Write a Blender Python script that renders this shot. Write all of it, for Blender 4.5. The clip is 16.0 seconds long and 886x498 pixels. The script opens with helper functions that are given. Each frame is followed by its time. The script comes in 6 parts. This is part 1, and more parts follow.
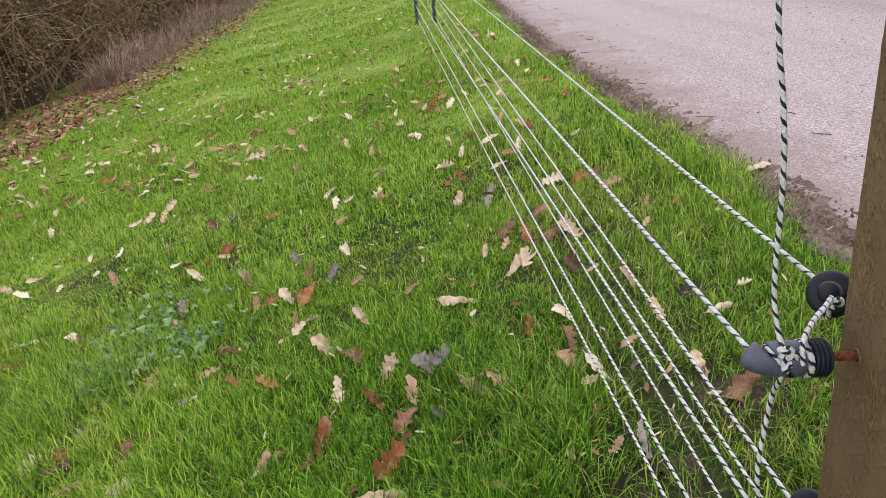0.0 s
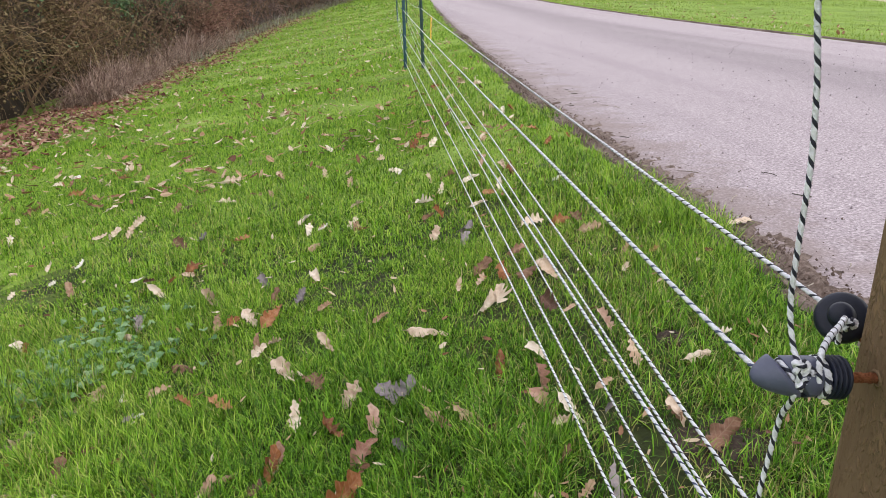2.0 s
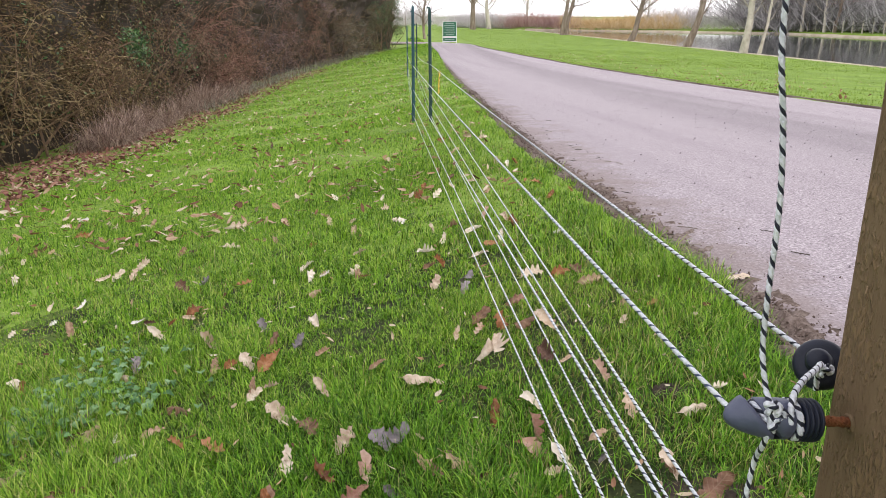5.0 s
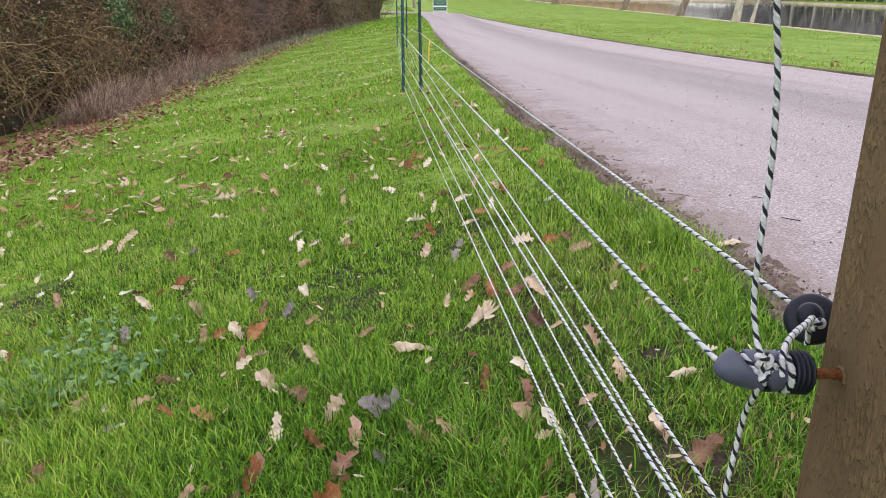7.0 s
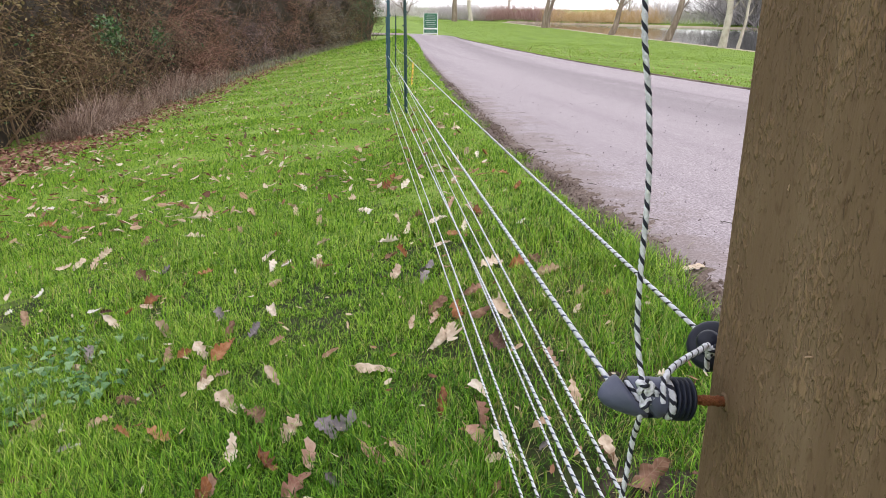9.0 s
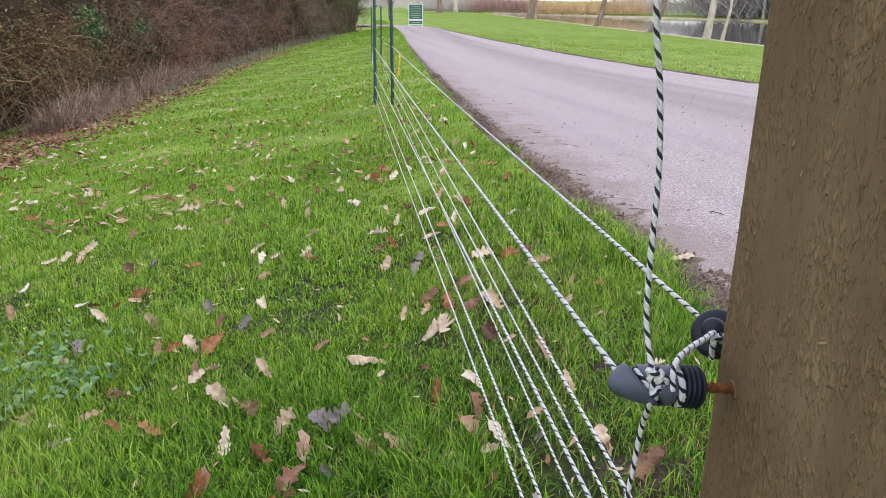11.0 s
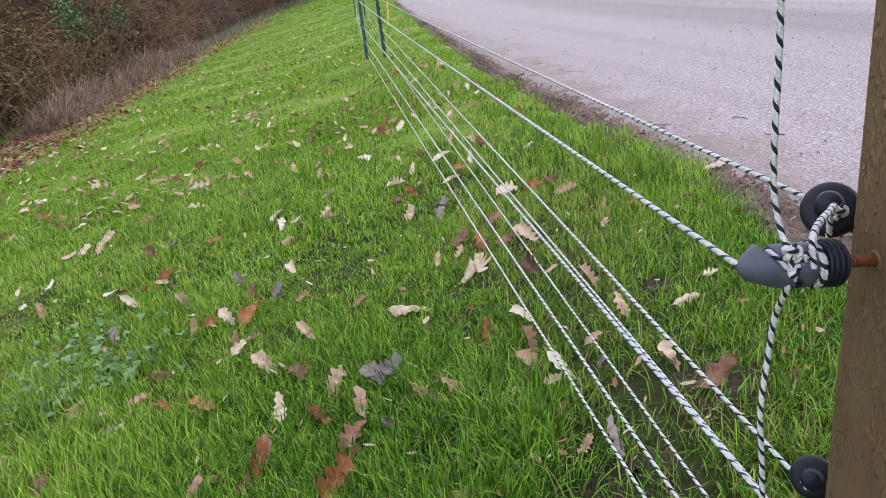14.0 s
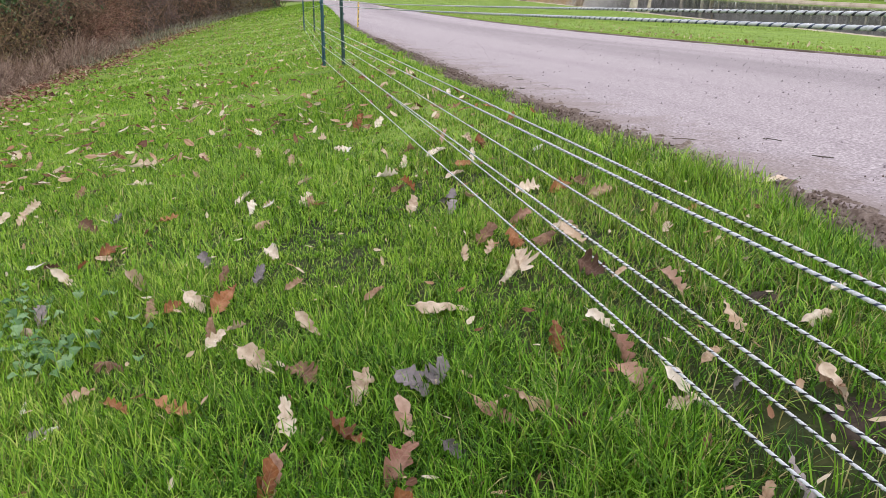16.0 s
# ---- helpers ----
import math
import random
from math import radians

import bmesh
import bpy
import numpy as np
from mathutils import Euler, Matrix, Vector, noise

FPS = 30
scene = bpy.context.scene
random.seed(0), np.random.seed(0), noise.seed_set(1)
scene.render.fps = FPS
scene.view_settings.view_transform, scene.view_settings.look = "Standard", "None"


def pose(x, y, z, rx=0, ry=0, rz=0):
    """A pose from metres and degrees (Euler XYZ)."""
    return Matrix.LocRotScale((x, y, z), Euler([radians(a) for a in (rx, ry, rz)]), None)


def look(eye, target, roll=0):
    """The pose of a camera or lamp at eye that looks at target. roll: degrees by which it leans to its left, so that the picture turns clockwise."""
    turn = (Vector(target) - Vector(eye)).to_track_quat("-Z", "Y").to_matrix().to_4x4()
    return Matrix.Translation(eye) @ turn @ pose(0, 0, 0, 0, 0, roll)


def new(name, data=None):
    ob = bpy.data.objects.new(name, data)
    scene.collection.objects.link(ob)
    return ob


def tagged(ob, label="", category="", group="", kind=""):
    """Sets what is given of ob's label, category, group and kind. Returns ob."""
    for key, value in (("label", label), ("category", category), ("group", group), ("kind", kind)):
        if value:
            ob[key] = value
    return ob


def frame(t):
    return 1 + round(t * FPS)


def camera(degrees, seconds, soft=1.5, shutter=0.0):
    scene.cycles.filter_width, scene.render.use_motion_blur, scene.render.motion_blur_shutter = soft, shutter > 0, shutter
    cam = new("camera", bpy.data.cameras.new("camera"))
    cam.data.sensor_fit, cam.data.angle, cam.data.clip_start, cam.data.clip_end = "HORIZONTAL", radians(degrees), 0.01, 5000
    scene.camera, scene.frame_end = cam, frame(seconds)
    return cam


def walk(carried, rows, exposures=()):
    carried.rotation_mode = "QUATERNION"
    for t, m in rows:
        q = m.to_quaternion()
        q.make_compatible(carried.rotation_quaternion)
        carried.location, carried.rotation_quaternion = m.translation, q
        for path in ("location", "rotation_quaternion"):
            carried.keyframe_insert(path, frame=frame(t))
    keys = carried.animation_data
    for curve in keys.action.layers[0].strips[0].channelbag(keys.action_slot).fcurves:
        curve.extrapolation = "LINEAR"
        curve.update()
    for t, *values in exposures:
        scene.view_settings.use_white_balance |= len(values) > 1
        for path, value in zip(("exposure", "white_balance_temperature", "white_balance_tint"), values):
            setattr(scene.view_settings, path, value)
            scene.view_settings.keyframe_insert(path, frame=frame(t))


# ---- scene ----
cam = camera(61.44, 16.0, soft=0.75)
PATH = [
    (0, pose(-0.0756, 0.0903, 0.8771, 64.785, 6.008, -4.828)),
    (0.5, pose(-0.0562, 0.0900, 0.8547, 69.867, 4.274, -2.801)),
    (1, pose(-0.0561, 0.0896, 0.8504, 71.424, 1.688, -3.356)),
    (1.5, pose(-0.0663, 0.1244, 0.8260, 69.146, 0.912, -5.493)),
    (2, pose(-0.0854, 0.1292, 0.8051, 68.563, 1.235, -5.136)),
    (2.5, pose(-0.0723, 0.1187, 0.8053, 69.721, 1.207, -2.046)),
    (3, pose(-0.0600, 0.1183, 0.8040, 70.910, 0.957, -2.138)),
    (3.5, pose(-0.0685, 0.1040, 0.8055, 71.707, 0.530, -2.837)),
    (4, pose(-0.0802, 0.1081, 0.7995, 72.196, -0.360, -4.446)),
    (4.2, pose(-0.0791, 0.1089, 0.7999, 72.283, 0.018, -4.235)),
    (6.3, pose(-0.0633, 0.1069, 0.7949, 72.870, -0.433, -4.802)),
    (6.5, pose(-0.0655, 0.1091, 0.7902, 72.216, -0.653, -4.887)),
    (7, pose(-0.0651, 0.1183, 0.7813, 70.468, 0.166, -5.021)),
    (7.5, pose(-0.0646, 0.1195, 0.7802, 69.848, 0.072, -5.166)),
    (8, pose(-0.0572, 0.1208, 0.7797, 69.656, 0.099, -4.709)),
    (8.5, pose(-0.0311, 0.1064, 0.7883, 70.911, -0.941, -4.400)),
    (9, pose(0.0014, 0.1030, 0.7894, 72.031, -0.635, -5.622)),
    (9.2, pose(0.0061, 0.0969, 0.7897, 72.077, -0.828, -6.260)),
    (11.3, pose(-0.0142, 0.1094, 0.7852, 71.179, -0.676, -6.830)),
    (11.5, pose(-0.0142, 0.1094, 0.7852, 71.053, -0.717, -6.951)),
    (12, pose(-0.0176, 0.1093, 0.7895, 71.556, -0.270, -6.766)),
    (12.5, pose(-0.0217, 0.1095, 0.7872, 72.157, -0.403, -6.414)),
    (13, pose(-0.0194, 0.1095, 0.7866, 71.996, -0.217, -6.298)),
    (13.5, pose(-0.0274, 0.1139, 0.7832, 71.663, 0.100, -6.433)),
    (13.9, pose(-0.0606, 0.1305, 0.7514, 67.277, 4.477, -8.047)),
    (14, pose(-0.0624, 0.1602, 0.7402, 67.652, 6.473, -8.535)),
    (14.4, pose(-0.2365, 0.3794, 0.5815, 69.045, 4.137, -13.044)),
    (14.5, pose(-0.2632, 0.4031, 0.5607, 68.634, 2.653, -12.908)),
    (15, pose(-0.3270, 0.5029, 0.5198, 68.524, -0.765, -14.209)),
    (15.5, pose(-0.2939, 0.5094, 0.5097, 70.124, -1.851, -13.725)),
    (16, pose(-0.2810, 0.5024, 0.5304, 69.941, -0.528, -12.344)),
]

# the picture darkens a little where the camera dips
walk(cam, PATH, [(0, 0.37, 6800, 10), (1, 0.37, 6550, 10), (3.5, 0.37, 6500, 10), (9, 0.37, 6450, 10), (11.5, 0.37, 6200, 11.5), (12.5, 0.37, 6100, 12.5), (14, 0.34, 6150, 11), (15, 0.35, 6350, 10), (16, 0.36, 6450, 10)])

# ---- world: overcast winter sky and a weak, wide sun ----
SUN_EL, SUN_AZ = radians(28), radians(150)
world = bpy.data.worlds.new("overcast_sky")
scene.world = world
world.use_nodes = True
wn, wl = world.node_tree.nodes, world.node_tree.links
sky = wn.new("ShaderNodeTexSky")
sky.sky_type, sky.sun_disc, sky.sun_elevation, sky.sun_rotation = "NISHITA", False, SUN_EL, SUN_AZ
dim = wn.new("ShaderNodeVectorMath")
dim.operation = "SCALE"
dim.inputs["Scale"].default_value = 0.10
cloud = wn.new("ShaderNodeMix")
cloud.data_type = "RGBA"
cloud.inputs["Factor"].default_value = 0.86
cloud.inputs["B"].default_value = (1.30, 1.27, 1.32, 1)
wl.new(sky.outputs["Color"], dim.inputs[0])
wl.new(dim.outputs["Vector"], cloud.inputs["A"])
wl.new(cloud.outputs["Result"], wn["Background"].inputs["Color"])
wn["Background"].inputs["Strength"].default_value = 1.0
sun = new("sun", bpy.data.lights.new("sun", "SUN"))
sun.data.energy, sun.data.angle, sun.data.color = 0.7, radians(25), (1.0, 0.96, 0.9)
sun.matrix_world = look((60, -104, 64), (0, 0, 0))

# ---- materials ----


def material(name, colours, scale=8.0, rough=0.8, bump=0.0, bump_scale=60.0, stretch=(1, 1, 1), metal=0.0, detail=6.0, island=0.0, thing=0.0, leafy=0.0, spec=0.3, coarse=0.0):
    """A surface from noise at two scales: a list of (position, colour) over noise, with random per piece or per thing mixed in."""
    m = bpy.data.materials.new(name)
    m.use_nodes = True
    n, l = m.node_tree.nodes, m.node_tree.links
    b = n["Principled BSDF"]
    b.inputs["Roughness"].default_value, b.inputs["Metallic"].default_value = rough, metal
    b.inputs["Specular IOR Level"].default_value = spec
    co = n.new("ShaderNodeTexCoord")
    mp = n.new("ShaderNodeMapping")
    mp.inputs["Scale"].default_value = stretch
    l.new(co.outputs["Object"], mp.inputs["Vector"])
    tex = n.new("ShaderNodeTexNoise")
    tex.inputs["Scale"].default_value, tex.inputs["Detail"].default_value = scale, detail
    tex.inputs["Roughness"].default_value = 0.62
    l.new(mp.outputs["Vector"], tex.inputs["Vector"])
    value = tex.outputs["Fac"]

    def blend(v, other, k):
        mix = n.new("ShaderNodeMix")
        mix.inputs["Factor"].default_value = k
        l.new(v, mix.inputs["A"])
        l.new(other, mix.inputs["B"])
        return mix.outputs["Result"]

    if coarse:
        big = n.new("ShaderNodeTexNoise")
        big.inputs["Scale"].default_value, big.inputs["Detail"].default_value = coarse, 3.0
        l.new(co.outputs["Object"], big.inputs["Vector"])
        value = blend(value, big.outputs["Fac"], 0.45)
    if island:
        geo = n.new("ShaderNodeNewGeometry")
        value = blend(value, geo.outputs["Random Per Island"], island)
    if thing:
        info = n.new("ShaderNodeObjectInfo")
        value = blend(value, info.outputs["Random"], thing)
    ramp = n.new("ShaderNodeValToRGB")
    e = ramp.color_ramp.elements
    while len(e) < len(colours):
        e.new(0.5)
    for k, (p, c) in enumerate(colours):
        e[k].position, e[k].color = p, (*c, 1)
    l.new(value, ramp.inputs["Fac"])
    l.new(ramp.outputs["Color"], b.inputs["Base Color"])
    if bump:
        fine = n.new("ShaderNodeTexNoise")
        fine.inputs["Scale"].default_value, fine.inputs["Detail"].default_value = bump_scale, 5.0
        l.new(mp.outputs["Vector"], fine.inputs["Vector"])
        bp = n.new("ShaderNodeBump")
        bp.inputs["Strength"].default_value, bp.inputs["Distance"].default_value = bump, 0.004
        l.new(fine.outputs["Fac"], bp.inputs["Height"])
        l.new(bp.outputs["Normal"], b.inputs["Normal"])
    if leafy:
        tr = n.new("ShaderNodeBsdfTranslucent")
        l.new(ramp.outputs["Color"], tr.inputs["Color"])
        mx = n.new("ShaderNodeMixShader")
        mx.inputs["Fac"].default_value = leafy
        l.new(b.outputs["BSDF"], mx.inputs[1])
        l.new(tr.outputs["BSDF"], mx.inputs[2])
        l.new(mx.outputs["Shader"], n["Material Output"].inputs["Surface"])
    return m


GRASS = material("grass_blade", [(0.15, (0.024, 0.064, 0.005)), (0.34, (0.085, 0.193, 0.012)), (0.54, (0.203, 0.405, 0.027)), (0.74, (0.335, 0.515, 0.055)), (0.92, (0.52, 0.54, 0.17))],
                 scale=2.2, rough=0.48, island=0.68, leafy=0.13, spec=0.22)
# lush green, darkened further to make up shade missing between near blades
LUSHGRASS = material("lush_grass_blade", [(0.15, (0.016, 0.050, 0.004)), (0.36, (0.054, 0.150, 0.009)), (0.58, (0.132, 0.312, 0.018)), (0.78, (0.236, 0.436, 0.040)), (0.94, (0.40, 0.48, 0.12))],
                     scale=2.2, rough=0.48, island=0.68, leafy=0.12, spec=0.20)
BANKGRASS = material("bank_grass_blade", [(0.12, (0.100, 0.170, 0.018)), (0.40, (0.185, 0.300, 0.034)), (0.65, (0.270, 0.390, 0.055)), (0.90, (0.42, 0.45, 0.15))],
                     scale=0.5, rough=0.5, island=0.6, leafy=0.2)
STRAW = material("dry_blade", [(0.25, (0.20, 0.17, 0.05)), (0.5, (0.38, 0.35, 0.12)), (0.8, (0.58, 0.52, 0.28))], scale=20, island=0.6, leafy=0.2)
DEADGRASS = material("dead_stems", [(0.28, (0.105, 0.064, 0.050)), (0.48, (0.30, 0.198, 0.155)), (0.72, (0.54, 0.41, 0.335))], scale=6, island=0.6, leafy=0.15)
SOIL = material("soil", [(0.30, (0.030, 0.021, 0.016)), (0.46, (0.105, 0.074, 0.060)), (0.58, (0.215, 0.168, 0.148)), (0.72, (0.36, 0.31, 0.29))], scale=75, rough=0.95, bump=1.0, bump_scale=70, coarse=2)
DARKSOIL = material("wet_soil", [(0.30, (0.012, 0.009, 0.007)), (0.48, (0.040, 0.028, 0.022)), (0.62, (0.085, 0.062, 0.050)), (0.76, (0.17, 0.13, 0.11))], scale=75, rough=0.95, bump=1.0, bump_scale=70, coarse=9)
LEAF = {
    "beige": material("leaf_beige", [(0.3, (0.34, 0.235, 0.16)), (0.48, (0.63, 0.51, 0.40)), (0.68, (0.80, 0.72, 0.63))], scale=4.5, rough=0.7, bump=0.6, bump_scale=14, coarse=1.6, thing=0.3, leafy=0.1),
    "tan": material("leaf_tan", [(0.3, (0.22, 0.125, 0.075)), (0.5, (0.44, 0.30, 0.20)), (0.7, (0.62, 0.49, 0.38))], scale=4.5, rough=0.7, bump=0.6, bump_scale=14, coarse=1.6, thing=0.3, leafy=0.1),
    "rust": material("leaf_rust", [(0.3, (0.11, 0.04, 0.017)), (0.5, (0.29, 0.11, 0.04)), (0.7, (0.48, 0.25, 0.13))], scale=4.5, rough=0.6, bump=0.6, bump_scale=14, coarse=1.6, thing=0.3, leafy=0.12),
    "brown": material("leaf_brown", [(0.3, (0.12, 0.06, 0.036)), (0.5, (0.28, 0.16, 0.10)), (0.7, (0.46, 0.31, 0.22))], scale=4.5, rough=0.65, bump=0.6, bump_scale=14, coarse=1.6, thing=0.3, leafy=0.1),
    "dark": material("leaf_dark", [(0.2, (0.05, 0.028, 0.022)), (0.5, (0.13, 0.065, 0.045)), (0.8, (0.24, 0.13, 0.08))], scale=4.5, rough=0.6, bump=0.6, bump_scale=14, coarse=1.6, thing=0.3),
    "grey": material("leaf_grey", [(0.2, (0.11, 0.10, 0.11)), (0.5, (0.23, 0.20, 0.21)), (0.8, (0.36, 0.31, 0.31))], scale=4.5, rough=0.6, bump=0.6, bump_scale=14, coarse=1.6, thing=0.3),
    "pink": material("leaf_pink", [(0.3, (0.24, 0.11, 0.075)), (0.5, (0.43, 0.255, 0.19)), (0.7, (0.60, 0.43, 0.35))], scale=4.5, rough=0.6, bump=0.6, bump_scale=14, coarse=1.6, thing=0.3, leafy=0.1),
    "white": material("leaf_white", [(0.2, (0.45, 0.42, 0.38)), (0.5, (0.66, 0.63, 0.58)), (0.8, (0.76, 0.73, 0.68))], scale=4.5, rough=0.7, bump=0.3, bump_scale=120),
}
for m in LEAF.values():
    # paler midrib and side veins
    n, l = m.node_tree.nodes, m.node_tree.links
    b = n["Principled BSDF"]
    co, sep, ab = n.new("ShaderNodeTexCoord"), n.new("ShaderNodeSeparateXYZ"), n.new("ShaderNodeMath")
    ab.operation = "ABSOLUTE"
    l.new(co.outputs["Object"], sep.inputs["Vector"])
    l.new(sep.outputs["X"], ab.inputs[0])
    slant = n.new("ShaderNodeMath")
    slant.operation = "MULTIPLY_ADD"
    slant.inputs[1].default_value = -0.9
    l.new(ab.outputs["Value"], slant.inputs[0])
    l.new(sep.outputs["Y"], slant.inputs[2])
    wav = n.new("ShaderNodeMath")
    wav.operation = "PINGPONG"
    wav.inputs[1].default_value = 0.055
    l.new(slant.outputs["Value"], wav.inputs[0])
    least = n.new("ShaderNodeMath")
    least.operation = "MINIMUM"
    l.new(ab.outputs["Value"], least.inputs[0])
    l.new(wav.outputs["Value"], least.inputs[1])
    rng = n.new("ShaderNodeMapRange")
    for key, val in (("From Min", 0.004), ("From Max", 0.014), ("To Min", 0.10), ("To Max", 0.0)):
        rng.inputs[key].default_value = val
    l.new(least.outputs["Value"], rng.inputs["Value"])
    vein = n.new("ShaderNodeMix")
    vein.data_type = "RGBA"
    vein.inputs["B"].default_value = (0.62, 0.50, 0.36, 1)
    l.new(rng.outputs["Result"], vein.inputs["Factor"])
    l.new(b.inputs["Base Color"].links[0].from_socket, vein.inputs["A"])
    l.new(vein.outputs["Result"], b.inputs["Base Color"])
MIXEDLEAF = material("leaf_mixed", [(0.2, (0.13, 0.06, 0.035)), (0.36, (0.30, 0.155, 0.09)), (0.5, (0.42, 0.27, 0.17)), (0.7, (0.52, 0.42, 0.30)), (0.9, (0.64, 0.56, 0.45))], scale=20, rough=0.75, island=0.75, leafy=0.1)
LITTER = material("leaf_litter", [(0.20, (0.085, 0.034, 0.026)), (0.45, (0.22, 0.095, 0.070)), (0.68, (0.34, 0.175, 0.130)), (0.90, (0.50, 0.34, 0.27))], scale=20, rough=0.8, island=0.7)
WEED = material("weed_leaf", [(0.25, (0.06, 0.15, 0.05)), (0.5, (0.14, 0.27, 0.11)), (0.75, (0.28, 0.42, 0.21))], scale=25, rough=0.55, island=0.5, leafy=0.2)
WHITE_STRAND = material("rope_white", [(0.25, (0.54, 0.56, 0.63)), (0.5, (0.76, 0.78, 0.84)), (0.8, (0.87, 0.88, 0.94))], scale=220, rough=0.55, bump=0.5, bump_scale=900)
BLACK_STRAND = material("rope_black", [(0.2, (0.008, 0.009, 0.016)), (0.7, (0.03, 0.033, 0.055))], scale=200, rough=0.5, bump=0.4, bump_scale=900)
NAVY_STRAND = material("rope_navy", [(0.2, (0.03, 0.04, 0.09)), (0.7, (0.08, 0.105, 0.20))], scale=200, rough=0.5, bump=0.4, bump_scale=900)
GREY_PLASTIC = material("grey_plastic", [(0.25, (0.055, 0.062, 0.102)), (0.6, (0.088, 0.098, 0.158)), (0.85, (0.125, 0.138, 0.210))], scale=45, rough=0.45, bump=0.12, bump_scale=300, spec=0.5, coarse=18)
BLACK_PLASTIC = material("black_plastic", [(0.25, (0.006, 0.008, 0.017)), (0.8, (0.016, 0.020, 0.040))], scale=40, rough=0.45, bump=0.1, bump_scale=300, spec=0.3)
RUST = material("rusty_bolt", [(0.25, (0.09, 0.03, 0.014)), (0.5, (0.22, 0.075, 0.03)), (0.8, (0.36, 0.15, 0.07))], scale=160, rough=0.85, bump=0.9, bump_scale=500, metal=0.15)
POLE_BLUE = material("pole_blue_green", [(0.25, (0.012, 0.05, 0.075)), (0.6, (0.02, 0.085, 0.115)), (0.85, (0.045, 0.13, 0.16))], scale=12, rough=0.45, spec=0.5)
POLE_GREEN = material("pole_dark_green", [(0.25, (0.010, 0.038, 0.040)), (0.6, (0.016, 0.058, 0.056)), (0.85, (0.03, 0.09, 0.085))], scale=12, rough=0.45, spec=0.5)
YELLOW = material("yellow_plastic", [(0.25, (0.62, 0.40, 0.02)), (0.75, (0.80, 0.56, 0.05))], scale=30, rough=0.5)
INK = material("black_print", [(0.3, (0.02, 0.02, 0.02)), (0.7, (0.035, 0.035, 0.035))], scale=50, rough=0.6)
SIGN_GREEN = material("sign_green", [(0.3, (0.035, 0.12, 0.07)), (0.7, (0.05, 0.16, 0.095))], scale=4, rough=0.4)
SIGN_WHITE = material("sign_white", [(0.3, (0.72, 0.73, 0.72)), (0.7, (0.82, 0.83, 0.82))], scale=6, rough=0.5)
SIGN_PRINT = material("sign_print", [(0.3, (0.35, 0.42, 0.38)), (0.7, (0.48, 0.55, 0.5))], scale=6, rough=0.5)
BARK = material("bark_brown", [(0.25, (0.10, 0.075, 0.055)), (0.5, (0.23, 0.18, 0.14)), (0.8, (0.40, 0.34, 0.28))], scale=5, rough=0.9, bump=0.8, bump_scale=14, stretch=(1, 1, 0.25))
PALE_BARK = material("bark_pale", [(0.25, (0.30, 0.26, 0.21)), (0.5, (0.52, 0.47, 0.40)), (0.8, (0.68, 0.64, 0.57))], scale=3, rough=0.85, bump=0.6, bump_scale=14, stretch=(1, 1, 0.6))
BANK = material("pale_bank", [(0.25, (0.30, 0.24, 0.17)), (0.5, (0.47, 0.40, 0.31)), (0.8, (0.60, 0.53, 0.43))], scale=0.8, rough=0.9)


def twig_material(name, dark, mid, light):
    return material(name, [(0.32, dark), (0.5, mid), (0.70, light)], scale=3, rough=0.85, island=0.6)


TWIG = {
    "straw": twig_material("twig_straw", (0.11, 0.075, 0.036), (0.27, 0.19, 0.095), (0.50, 0.385, 0.225)),
    "olive": twig_material("twig_olive", (0.034, 0.019, 0.010), (0.115, 0.066, 0.034), (0.31, 0.205, 0.115)),
    "brown": twig_material("twig_brown", (0.050, 0.030, 0.019), (0.135, 0.085, 0.055), (0.30, 0.205, 0.14)),
    "red": twig_material("twig_red", (0.085, 0.036, 0.028), (0.24, 0.11, 0.082), (0.40, 0.24, 0.185)),
    "purple": twig_material("twig_purple", (0.07, 0.042, 0.045), (0.20, 0.128, 0.132), (0.37, 0.27, 0.265)),
    "grey": twig_material("twig_grey", (0.06, 0.05, 0.036), (0.17, 0.14, 0.11), (0.34, 0.30, 0.25)),
    # orange, woods and haze twigs are paled: distance haze mixed into the colour
    "orange": twig_material("twig_orange", (0.50, 0.34, 0.15), (0.66, 0.48, 0.25), (0.76, 0.62, 0.40)),
    "crimson": twig_material("twig_crimson", (0.26, 0.14, 0.13), (0.42, 0.25, 0.235), (0.55, 0.40, 0.37)),
    "woods": twig_material("twig_woods_hazed", (0.25, 0.235, 0.235), (0.37, 0.35, 0.35), (0.48, 0.46, 0.46)),
    "haze": twig_material("twig_haze", (0.44, 0.40, 0.40), (0.58, 0.54, 0.545), (0.70, 0.67, 0.67)),
}
IVY = material("ivy_leaf", [(0.22, (0.018, 0.055, 0.018)), (0.5, (0.05, 0.12, 0.035)), (0.85, (0.14, 0.23, 0.08))], scale=5, rough=0.4, island=0.6, spec=0.5)
OLIVELEAF = material("bramble_leaf", [(0.25, (0.045, 0.033, 0.014)), (0.5, (0.130, 0.096, 0.040)), (0.78, (0.28, 0.215, 0.11))], scale=5, rough=0.6, island=0.6, leafy=0.15)
DRYLEAF = material("withered_leaf", [(0.22, (0.08, 0.045, 0.03)), (0.5, (0.18, 0.10, 0.07)), (0.85, (0.33, 0.22, 0.16))], scale=5, rough=0.8, island=0.6)


